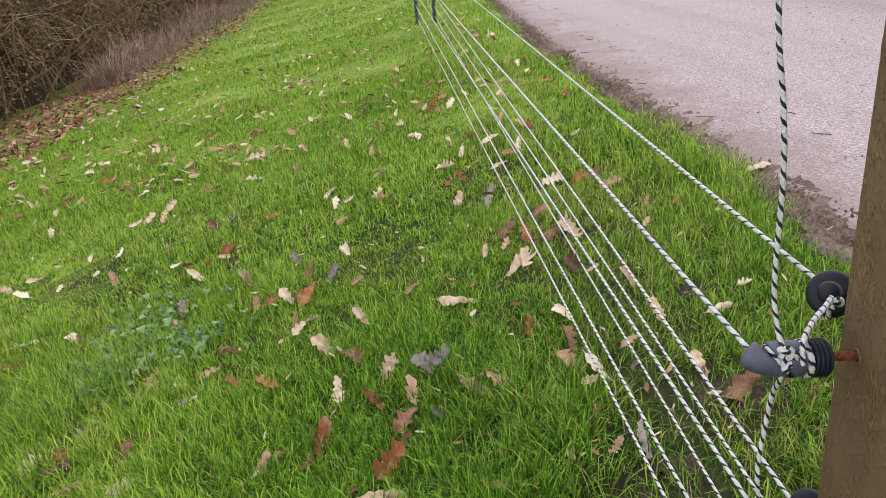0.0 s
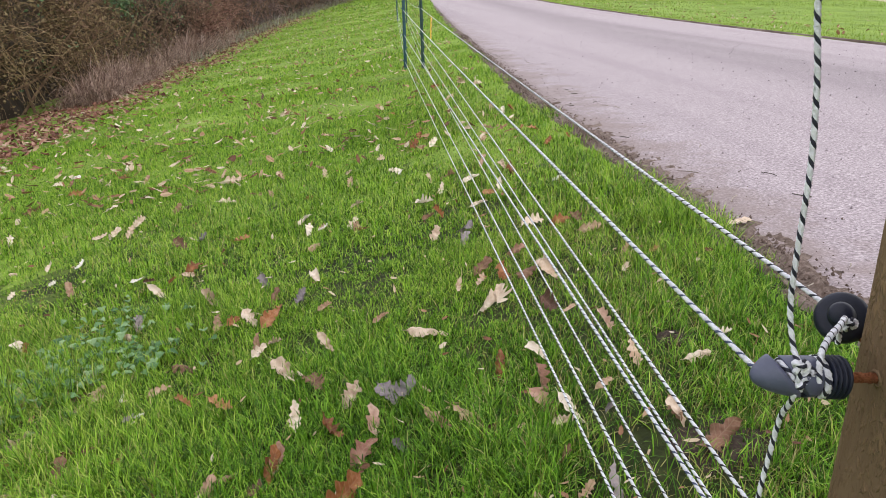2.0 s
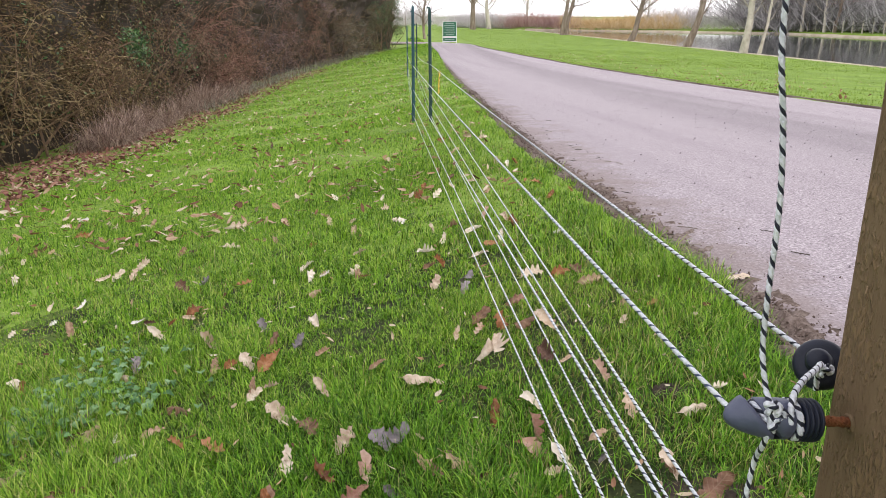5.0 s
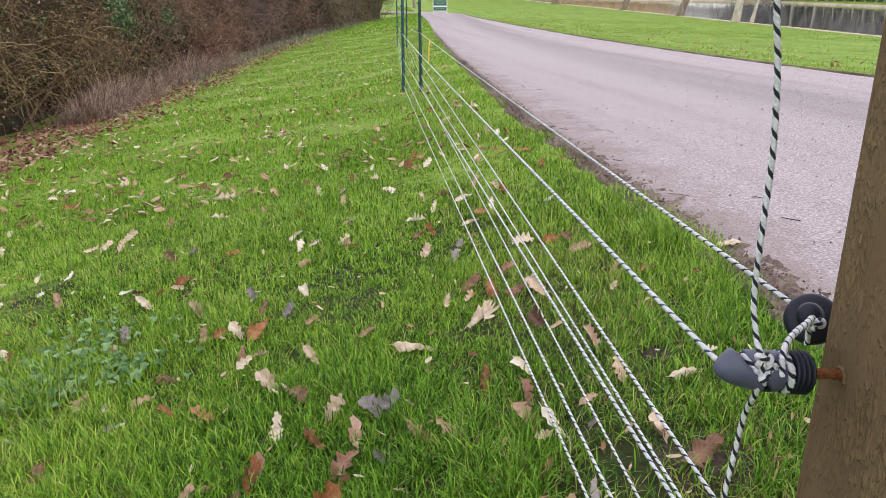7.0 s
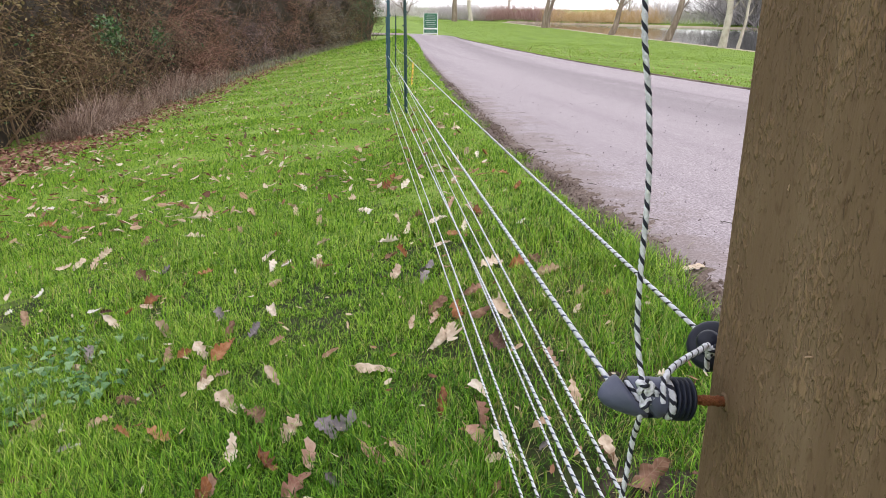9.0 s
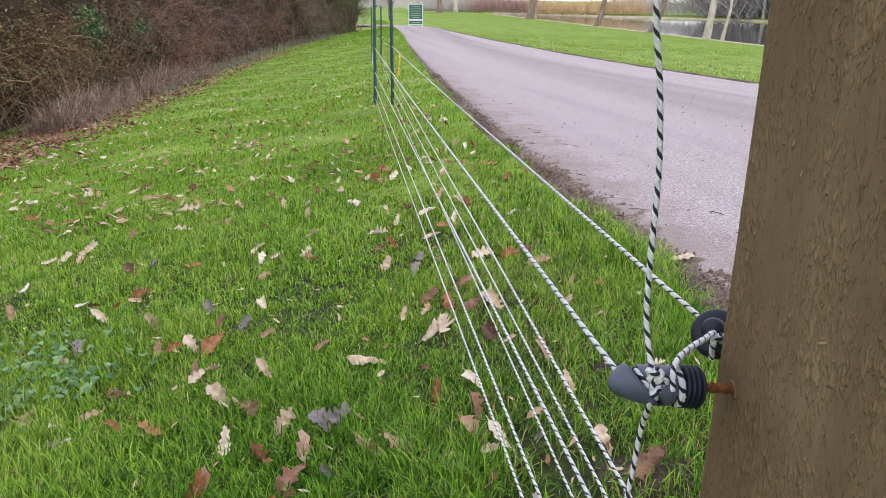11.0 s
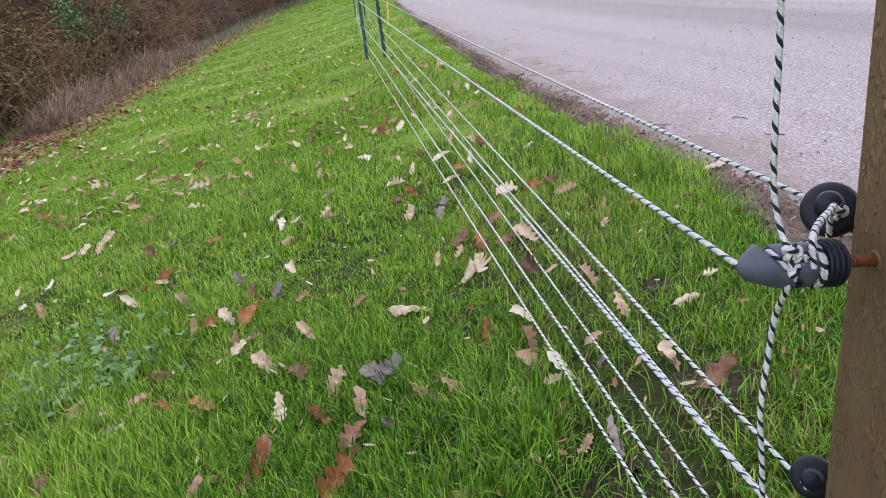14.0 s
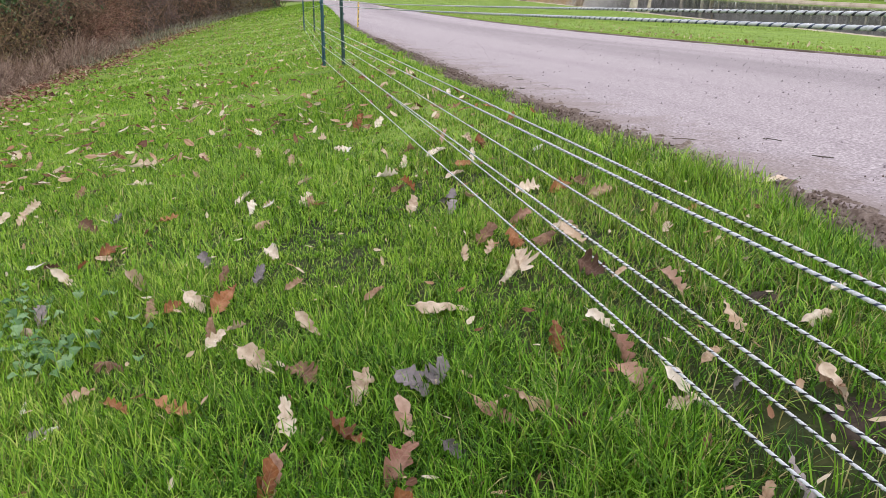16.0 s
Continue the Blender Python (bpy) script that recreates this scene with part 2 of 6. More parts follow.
# turf's dark colour paints shade between near blades; the sward stays light
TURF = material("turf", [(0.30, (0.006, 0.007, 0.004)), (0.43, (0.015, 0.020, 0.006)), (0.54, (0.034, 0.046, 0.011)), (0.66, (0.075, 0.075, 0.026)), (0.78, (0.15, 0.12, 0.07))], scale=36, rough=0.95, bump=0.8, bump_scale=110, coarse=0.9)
HALF_DARK_TURF = material("half_dark_turf", [(0.30, (0.022, 0.032, 0.008)), (0.44, (0.055, 0.085, 0.014)), (0.56, (0.095, 0.140, 0.024)), (0.70, (0.17, 0.19, 0.055))], scale=33, rough=0.95, bump=0.7, bump_scale=100, coarse=0.8)
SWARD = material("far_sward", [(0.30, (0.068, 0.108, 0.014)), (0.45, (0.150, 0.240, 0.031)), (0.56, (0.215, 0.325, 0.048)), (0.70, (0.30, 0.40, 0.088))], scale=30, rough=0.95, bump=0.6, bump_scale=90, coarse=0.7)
ROADMAT = material("road_gravel", [(0.28, (0.10, 0.085, 0.09)), (0.41, (0.30, 0.262, 0.278)), (0.53, (0.415, 0.366, 0.388)), (0.66, (0.64, 0.585, 0.61))], scale=105, rough=0.9, bump=0.6, bump_scale=210, detail=9)
# darker worn bands that run along the road
rn, rl = ROADMAT.node_tree.nodes, ROADMAT.node_tree.links
r_bsdf = rn["Principled BSDF"]
r_from = r_bsdf.inputs["Base Color"].links[0].from_socket
r_co = rn.new("ShaderNodeTexCoord")
r_map = rn.new("ShaderNodeMapping")
r_map.inputs["Scale"].default_value = (2.1, 0.03, 1)
r_tex = rn.new("ShaderNodeTexNoise")
r_tex.inputs["Scale"].default_value, r_tex.inputs["Detail"].default_value = 1.0, 5
r_ramp = rn.new("ShaderNodeValToRGB")
r_ramp.color_ramp.elements[0].position, r_ramp.color_ramp.elements[0].color = 0.33, (0.87, 0.86, 0.87, 1)
r_ramp.color_ramp.elements[1].position, r_ramp.color_ramp.elements[1].color = 0.58, (1, 1, 1, 1)
r_mul = rn.new("ShaderNodeMix")
r_mul.data_type, r_mul.blend_type = "RGBA", "MULTIPLY"
r_mul.inputs["Factor"].default_value = 1.0
rl.new(r_co.outputs["Object"], r_map.inputs["Vector"])
rl.new(r_map.outputs["Vector"], r_tex.inputs["Vector"])
rl.new(r_tex.outputs["Fac"], r_ramp.inputs["Fac"])
rl.new(r_from, r_mul.inputs["A"])
rl.new(r_ramp.outputs["Color"], r_mul.inputs["B"])
# soil trodden out over the road's near edge, in patches
r_sep = rn.new("ShaderNodeSeparateXYZ")
rl.new(r_co.outputs["Object"], r_sep.inputs["Vector"])
r_off = rn.new("ShaderNodeMath")
r_off.operation = "MULTIPLY_ADD"
r_off.inputs[1].default_value = -0.035
rl.new(r_sep.outputs["Y"], r_off.inputs[0])
rl.new(r_sep.outputs["X"], r_off.inputs[2])
r_patch = rn.new("ShaderNodeTexNoise")
r_patch.inputs["Scale"].default_value, r_patch.inputs["Detail"].default_value, r_patch.inputs["Roughness"].default_value = 3.2, 8, 0.7
rl.new(r_co.outputs["Object"], r_patch.inputs["Vector"])
r_sum = rn.new("ShaderNodeMath")
r_sum.operation = "MULTIPLY_ADD"
r_sum.inputs[1].default_value = -1.7
rl.new(r_patch.outputs["Fac"], r_sum.inputs[0])
rl.new(r_off.outputs["Value"], r_sum.inputs[2])
r_near = rn.new("ShaderNodeMapRange")
r_near.interpolation_type = "SMOOTHSTEP"
for key, val in (("From Min", 0.0), ("From Max", 0.42), ("To Min", 0.66), ("To Max", 0.0)):
    r_near.inputs[key].default_value = val
rl.new(r_sum.outputs["Value"], r_near.inputs["Value"])
r_dirt = rn.new("ShaderNodeMix")
r_dirt.data_type = "RGBA"
r_dirt.inputs["B"].default_value = (0.235, 0.185, 0.172, 1)
rl.new(r_near.outputs["Result"], r_dirt.inputs["Factor"])
# one darker wheel band beyond the middle of the road, with soft uneven sides
r_u = rn.new("ShaderNodeMath")
r_u.operation = "MULTIPLY_ADD"
r_u.inputs[1].default_value = -0.05
rl.new(r_sep.outputs["Y"], r_u.inputs[0])
rl.new(r_sep.outputs["X"], r_u.inputs[2])
r_jit = rn.new("ShaderNodeMath")
r_jit.operation = "MULTIPLY_ADD"
r_jit.inputs[1].default_value = 0.7
rl.new(r_tex.outputs["Fac"], r_jit.inputs[0])
rl.new(r_u.outputs["Value"], r_jit.inputs[2])
r_scl = rn.new("ShaderNodeMath")
r_scl.operation = "DIVIDE"
r_scl.inputs[1].default_value = 6.0
rl.new(r_jit.outputs["Value"], r_scl.inputs[0])
r_band = rn.new("ShaderNodeValToRGB")
while len(r_band.color_ramp.elements) < 5:
    r_band.color_ramp.elements.new(0.5)
for el, (p, c) in zip(r_band.color_ramp.elements, ((0.44, 0.96), (0.53, 0.80), (0.60, 0.74), (0.68, 0.86), (0.75, 1.0))):
    el.position, el.color = p, (c, c * 0.985, c, 1)
rl.new(r_scl.outputs["Value"], r_band.inputs["Fac"])
r_mul2 = rn.new("ShaderNodeMix")
r_mul2.data_type, r_mul2.blend_type = "RGBA", "MULTIPLY"
r_mul2.inputs["Factor"].default_value = 1.0
rl.new(r_mul.outputs["Result"], r_mul2.inputs["A"])
rl.new(r_band.outputs["Color"], r_mul2.inputs["B"])
rl.new(r_mul2.outputs["Result"], r_dirt.inputs["A"])
rl.new(r_dirt.outputs["Result"], r_bsdf.inputs["Base Color"])


def post_material():
    """Sawn, weathered softwood: long grain, torn fibres and greenish stains."""
    m = material("sawn_post", [(0.3, (0.096, 0.060, 0.033)), (0.44, (0.138, 0.090, 0.051)), (0.56, (0.170, 0.115, 0.066)), (0.7, (0.216, 0.155, 0.095))], scale=26, rough=0.85, bump=0.0, stretch=(1, 1, 0.14), coarse=5, detail=8)
    n, l = m.node_tree.nodes, m.node_tree.links
    co = n.new("ShaderNodeTexCoord")
    last = None
    for scale, squash, strength, dist in ((120, 0.06, 0.5, 0.003), (420, 0.25, 0.35, 0.002)):
        mp = n.new("ShaderNodeMapping")
        mp.inputs["Scale"].default_value = (1, 1, squash)
        tx = n.new("ShaderNodeTexNoise")
        tx.inputs["Scale"].default_value, tx.inputs["Detail"].default_value, tx.inputs["Distortion"].default_value = scale, 4, 0.6
        bp = n.new("ShaderNodeBump")
        bp.inputs["Strength"].default_value, bp.inputs["Distance"].default_value = strength, dist
        l.new(co.outputs["Object"], mp.inputs["Vector"])
        l.new(mp.outputs["Vector"], tx.inputs["Vector"])
        l.new(tx.outputs["Fac"], bp.inputs["Height"])
        if last:
            l.new(last, bp.inputs["Normal"])
        last = bp.outputs["Normal"]
    l.new(last, n["Principled BSDF"].inputs["Normal"])
    # torn fibres left by the saw: short raised ridges, crowded in places
    skew = n.new("ShaderNodeMapping")
    skew.inputs["Rotation"].default_value = (0.22, 0, 0)
    skew.inputs["Scale"].default_value = (1, 1, 0.42)
    ridge = n.new("ShaderNodeTexNoise")
    ridge.inputs["Scale"].default_value, ridge.inputs["Detail"].default_value, ridge.inputs["Distortion"].default_value = 340, 2, 0.3
    crowd = n.new("ShaderNodeTexNoise")
    crowd.inputs["Scale"].default_value, crowd.inputs["Detail"].default_value = 22, 2
    both = n.new("ShaderNodeMath")
    both.operation = "MULTIPLY_ADD"
    both.inputs[1].default_value = 0.70
    step = n.new("ShaderNodeMapRange")
    step.interpolation_type = "SMOOTHSTEP"
    step.inputs["From Min"].default_value, step.inputs["From Max"].default_value = 0.80, 1.08
    tear = n.new("ShaderNodeBump")
    tear.inputs["Strength"].default_value, tear.inputs["Distance"].default_value = 0.95, 0.0016
    l.new(co.outputs["Object"], skew.inputs["Vector"])
    l.new(skew.outputs["Vector"], ridge.inputs["Vector"])
    l.new(co.outputs["Object"], crowd.inputs["Vector"])
    l.new(crowd.outputs["Fac"], both.inputs[0])
    l.new(ridge.outputs["Fac"], both.inputs[2])
    l.new(both.outputs["Value"], step.inputs["Value"])
    l.new(step.outputs["Result"], tear.inputs["Height"])
    l.new(last, tear.inputs["Normal"])
    l.new(tear.outputs["Normal"], n["Principled BSDF"].inputs["Normal"])
    # dark and pale flecks of torn grain, painting its lips' shade and light
    mp = n.new("ShaderNodeMapping")
    mp.inputs["Scale"].default_value = (1, 1, 0.42)
    tx = n.new("ShaderNodeTexNoise")
    tx.inputs["Scale"].default_value, tx.inputs["Detail"].default_value, tx.inputs["Distortion"].default_value = 170, 4, 0.5
    rp = n.new("ShaderNodeValToRGB")
    for el, (p, c) in zip(rp.color_ramp.elements, ((0.30, (0.76, 0.72, 0.68, 1)), (0.40, (1, 1, 1, 1)))):
        el.position, el.color = p, c
    mu = n.new("ShaderNodeMix")
    mu.data_type, mu.blend_type = "RGBA", "MULTIPLY"
    mu.inputs["Factor"].default_value = 1.0
    b = n["Principled BSDF"]
    l.new(co.outputs["Object"], mp.inputs["Vector"])
    l.new(mp.outputs["Vector"], tx.inputs["Vector"])
    l.new(tx.outputs["Fac"], rp.inputs["Fac"])
    l.new(b.inputs["Base Color"].links[0].from_socket, mu.inputs["A"])
    l.new(rp.outputs["Color"], mu.inputs["B"])
    # the raised fibres are painted paler, as if light caught them
    pale = n.new("ShaderNodeMix")
    pale.data_type, pale.blend_type = "RGBA", "MULTIPLY"
    pale.inputs["B"].default_value = (1.30, 1.27, 1.22, 1)
    l.new(step.outputs["Result"], pale.inputs["Factor"])
    l.new(mu.outputs["Result"], pale.inputs["A"])
    l.new(pale.outputs["Result"], b.inputs["Base Color"])
    return m


POSTWOOD = post_material()
WATER = bpy.data.materials.new("lake_water")
WATER.use_nodes = True
wb = WATER.node_tree.nodes["Principled BSDF"]
wb.inputs["Base Color"].default_value, wb.inputs["Roughness"].default_value, wb.inputs["IOR"].default_value = (0.035, 0.04, 0.042, 1), 0.06, 1.33
w_tex = WATER.node_tree.nodes.new("ShaderNodeTexNoise")
w_tex.inputs["Scale"].default_value, w_tex.inputs["Detail"].default_value = 1.4, 3
w_bp = WATER.node_tree.nodes.new("ShaderNodeBump")
w_bp.inputs["Strength"].default_value, w_bp.inputs["Distance"].default_value = 0.12, 0.03
WATER.node_tree.links.new(w_tex.outputs["Fac"], w_bp.inputs["Height"])
WATER.node_tree.links.new(w_bp.outputs["Normal"], wb.inputs["Normal"])

# ---- mesh helpers ----


def mesh_tris(name, verts, tris, mat, smooth=False, slots=None):
    """A mesh from arrays of places and triangles."""
    verts, tris = np.asarray(verts, np.float32), np.asarray(tris, np.int32)
    me = bpy.data.meshes.new(name)
    me.vertices.add(len(verts))
    me.vertices.foreach_set("co", verts.ravel())
    me.loops.add(tris.size)
    me.loops.foreach_set("vertex_index", tris.ravel())
    me.polygons.add(len(tris))
    me.polygons.foreach_set("loop_start", np.arange(len(tris), dtype=np.int32) * 3)
    for m in mat if isinstance(mat, (list, tuple)) else (mat,):
        me.materials.append(m)
    if slots is not None:
        me.polygons.foreach_set("material_index", np.asarray(slots, np.int32))
    me.polygons.foreach_set("use_smooth", np.full(len(tris), smooth))
    me.update(calc_edges=True)
    return me


def mesh_quads(name, grid, mat, smooth=True, wrap=False):
    """A mesh from a grid of places (rows, columns, 3)."""
    r, c = grid.shape[:2]
    i = np.arange(r * c).reshape(r, c)
    if wrap:
        i = np.concatenate([i, i[:, :1]], 1)
    a, b, d, e = i[:-1, :-1].ravel(), i[:-1, 1:].ravel(), i[1:, 1:].ravel(), i[1:, :-1].ravel()
    return mesh_tris(name, grid.reshape(-1, 3), np.concatenate([np.stack([a, b, d], 1), np.stack([a, d, e], 1)]), mat, smooth)


def bm_mesh(name, bm, mat, smooth=False):
    me = bpy.data.meshes.new(name)
    bm.normal_update()
    for f in bm.faces:
        f.smooth = smooth
    bm.to_mesh(me)
    bm.free()
    me.materials.append(mat)
    return me


def part(name, me, parent, label=""):
    ob = new(name, me)
    ob.parent = parent
    if label:
        tagged(ob, label)
    return ob


def box(w, d, h, centre=(0, 0, 0), bevel=0.0, segments=2):
    bm = bmesh.new()
    bmesh.ops.create_cube(bm, size=1, matrix=Matrix.Translation(centre) @ Matrix.Diagonal((w, d, h, 1)))
    if bevel:
        bmesh.ops.bevel(bm, geom=bm.edges[:], offset=bevel, segments=segments, affect="EDGES")
    return bm


def revolve(profile, sides=28):
    """Places of a body turned round the x axis, from (x, radius) pairs."""
    a = np.linspace(0, 2 * np.pi, sides, endpoint=False)
    return np.array([[(x, r * np.cos(t), r * np.sin(t)) for t in a] for x, r in profile])


def tubes(lines, radii, sides=3):
    """Vertices and triangles of many thin tubes: lines (n, k, 3), radii (n, k)."""
    lines = np.asarray(lines, float)
    n, k = lines.shape[:2]
    tan = np.gradient(lines, axis=1)
    tan /= np.linalg.norm(tan, axis=2, keepdims=True) + 1e-9
    up = np.where(np.abs(tan[..., 2:3]) > 0.9, [[[1.0, 0, 0]]], [[[0, 0, 1.0]]])
    s = np.cross(tan, up)
    s /= np.linalg.norm(s, axis=2, keepdims=True) + 1e-9
    q = np.cross(s, tan)
    ang = np.arange(sides) * 2 * np.pi / sides
    v = lines[:, :, None] + np.asarray(radii)[:, :, None, None] * (np.cos(ang)[:, None] * s[:, :, None] + np.sin(ang)[:, None] * q[:, :, None])
    base = np.arange(n * k * sides).reshape(n, k, sides)
    nxt = np.roll(base, -1, axis=2)
    a, b, c, d = base[:, :-1], nxt[:, :-1], nxt[:, 1:], base[:, 1:]
    t = np.concatenate([np.stack([a, b, c], -1).reshape(-1, 3), np.stack([a, c, d], -1).reshape(-1, 3)])
    return v.reshape(-1, 3), t


def joined(*pieces):
    vs, ts, k = [], [], 0
    for v, t in pieces:
        vs.append(v)
        ts.append(np.asarray(t) + k)
        k += len(v)
    return np.concatenate(vs), np.concatenate(ts)


RNG = np.random.default_rng(11)

# ---- the lie of the land ----
ROAD_Y = [-12, 2, 5, 10, 21, 32, 43, 52, 58, 63, 64.5]
ROAD_L = [0.85, 0.93, 0.93, 1.18, 1.75, 2.3, 2.86, 3.1, 3.1, 3.1, 3.1]
ROAD_R = [5.5, 5.6, 5.68, 5.95, 6.55, 6.9, 6.8, 6.4, 6.4, 6.4, 6.4]
LAKE = -1.75


def grade(y):
    """The fall of the land along the road."""
    b = np.clip(np.asarray(y, float) - 9, 0, 45)
    return -0.042 * np.clip(y, -30, 9) - 0.042 * (b - b * b / 90)


def road_left(y):
    return np.interp(y, ROAD_Y, ROAD_L)


def road_right(y):
    return np.interp(y, ROAD_Y, ROAD_R)


def hedge_edge(y):
    """Where the lawn ends under the hedge."""
    b = np.clip(np.asarray(y, float) - 20, 0, 40)
    return -4.0 + 0.0046 * b * b


def ripple(x, y):
    return 0.011 * np.sin(1.9 * x + 0.7 * y) * np.sin(1.3 * y - 0.8 * x) + 0.006 * np.sin(4.3 * x + 2) * np.sin(3.7 * y)


def far_shore(x, y):
    """How far a place lies inside the far edge of the lake."""
    return np.minimum(57.0 - x, (172.3 - 1.145 * x - y) / 1.52)


def terrain(x, y):
    x, y = np.asarray(x, float), np.asarray(y, float)
    xl, xr, g = road_left(y), road_right(y), grade(y)
    u, v = x - xl, x - xr
    left = 0.099 + np.interp(y, [12, 45], [0.144, 0.06]) * np.maximum(u, -9) + ripple(x, y) * np.clip(-u * 3, 0, 1)
    f = np.clip(v / (25.0 - xr), 0, 1)
    right = 0.10 * (1 - f) + (LAKE + 0.05 - g) * f + ripple(x, y) * 2 * np.clip(v, 0, 1) * (1 - f)
    bed = 0.099 - 0.045 * np.clip(u / 0.35, 0, 1)
    z = g + np.where(u < 0, left, np.where(v < 0, bed, right))
    far = far_shore(x, y)
    wet = np.minimum(x - 25.0, far)
    z = np.where(wet > 0, np.minimum(z, LAKE + 0.05 - 0.3 * np.minimum(wet, 3)), z)
    return np.where((far <= 0) & (x >= 25), LAKE + 0.35 + np.clip(-far, 0, 60) * 0.012, z)


def spread(*steps):
    out = []
    for a, b, s in steps:
        out.append(np.arange(a, b, s))
    return np.concatenate(out)


gx = spread((-400, -60, 40), (-60, -12, 6), (-12, -4, 0.5), (-4, 1.6, 0.14), (1.6, 7.6, 0.4), (7.6, 22, 1.5), (22, 28, 0.6), (28, 54, 1.6), (54, 62, 0.8), (62, 130, 8), (130, 601, 50))
gy = spread((-120, -12, 12), (-12, -1.4, 1), (-1.4, 9, 0.14), (9, 30, 0.6), (30, 72, 1.5), (72, 150, 1.8), (150, 300, 12), (300, 1001, 100))
GX, GY = np.meshgrid(gx, gy)
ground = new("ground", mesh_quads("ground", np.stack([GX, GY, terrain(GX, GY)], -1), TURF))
for layer in (HALF_DARK_TURF, SWARD):
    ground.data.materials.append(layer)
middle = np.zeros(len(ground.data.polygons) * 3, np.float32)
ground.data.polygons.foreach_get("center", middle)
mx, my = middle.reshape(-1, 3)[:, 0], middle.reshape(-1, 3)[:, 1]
# ragged oval of near ground gets the shade-dark turf, then a half tone
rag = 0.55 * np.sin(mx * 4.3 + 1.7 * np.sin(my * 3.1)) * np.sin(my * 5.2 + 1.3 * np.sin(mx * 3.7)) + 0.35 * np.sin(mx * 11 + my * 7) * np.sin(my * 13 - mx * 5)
darkened = np.hypot((mx + 0.3) / 1.6, (my - 1.85) / 1.55) + rag * 0.45 + 9.0 * (mx > 5.4)
ground.data.polygons.foreach_set("material_index", ((darkened > 0.92).astype(np.int32) + (darkened > 1.12)))
tagged(ground, "sloping winter lawn with soil and thatch, shade painted in under the near grass", "lawn", kind="structure")


def road_height(x, y):
    k = np.clip((x - road_left(y)) / (road_right(y) - road_left(y)), 0, 1)
    return grade(y) + 0.115 + 0.045 * np.sin(np.pi * np.clip(k * 1.15, 0, 1)) - 0.02 * k


# the road runs ahead and bends away behind the hedge at its far end
ry = spread((-12, 0, 1), (0, 10, 0.16), (10, 56, 0.9))
rows = []
for y in ry:
    jag = 0.05 * noise.noise((0, y * 2.1, 0)) + 0.035 * noise.noise((3, y * 6.0, 0))
    jag2 = 0.06 * noise.noise((7, y * 1.7, 0))
    ks = np.array([0, 0.012, 0.03, 0.06, 0.12, 0.2, 0.32, 0.45, 0.58, 0.7, 0.8, 0.88, 0.94, 0.975, 1.0])
    a, b = road_left(y) + 0.02 + jag, road_right(y) + jag2
    xs = a + (b - a) * ks
    zs = road_height(xs, np.full_like(xs, y))
    zs[0] -= 0.05
    zs[-1] -= 0.05
    rows.append(np.stack([xs, np.full_like(xs, y), zs], -1))
end = rows[-1]
pivot = end[0, 0] - 4.0
for k in range(1, 15):
    turn = radians(90) * k / 14
    reach = end[:, 0] - pivot
    rows.append(np.stack([pivot + reach * math.cos(turn), end[:, 1] + reach * math.sin(turn), end[:, 2]], -1))
for k in range(1, 8):
    last = rows[-1].copy()
    last[:, 0] -= 3.0
    rows.append(last)
road = new("road", mesh_quads("road", np.array(rows), ROADMAT))
tagged(road, "pale mauve-grey compacted gravel access road with worn bands", "road", kind="structure")

# bare soil along the road's edge: clods and crumbs on a ragged strip
sy = spread((-2, 0.8, 0.1), (0.8, 7, 0.03), (7, 30, 0.2))
strip = []
for y in sy:
    w0 = 0.05 + 0.06 * noise.noise((1, y * 1.6, 0)) + 0.05 * noise.noise((2, y * 5, 0))
    w1 = (0.10 if y < 6.5 else 0.04) + 0.08 * math.exp(-((y - 3.4) / 0.9) ** 2) + 0.11 * noise.noise((5, y * 1.3, 0)) + 0.08 * noise.noise((6, y * 4.4, 0))
    xs = road_left(y) + np.linspace(-w0, w1 + 0.05, 15)
    fall = np.linspace(0, 1, 15) ** 2 * 0.022
    top = np.array([0.016 * noise.noise((x * 11, y * 11, 0)) + 0.016 * noise.noise((x * 37, y * 37, 3)) + 0.008 * noise.noise((x * 90, y * 90, 3)) for x in xs]) - fall
    zs = np.maximum(terrain(xs, np.full_like(xs, y)), road_height(xs, np.full_like(xs, y)) * (xs > road_left(y) + 0.02) - 9 * (xs <= road_left(y) + 0.02)) + 0.006 + top
    zs[0] -= 0.04
    zs[-1] -= 0.04
    strip.append(np.stack([xs, np.full_like(xs, y), zs], -1))
verge = new("verge", mesh_quads("verge", np.array(strip), SOIL))
tagged(verge, "ragged strip of bare brown soil between lawn and road", "soil", kind="structure")

# thin line of bare soil along the road's far edge
line = []
for y in spread((2, 30, 0.15), (30, 56, 0.6)):
    e0 = 0.03 + 0.03 * noise.noise((11, y * 2.0, 0))
    e1 = 0.025 + 0.04 * noise.noise((12, y * 3.0, 0))
    xs = road_right(y) + np.linspace(-e0, e1, 6)
    zs = np.maximum(terrain(xs, np.full_like(xs, y)), road_height(xs, np.full_like(xs, y))) + 0.012
    zs[0] -= 0.04
    zs[-1] -= 0.04
    line.append(np.stack([xs, np.full_like(xs, y), zs], -1))
verge_far = new("verge_far", mesh_quads("verge_far", np.array(line), SOIL))
tagged(verge_far, "thin line of bare brown soil between road and bank", "soil", kind="structure")

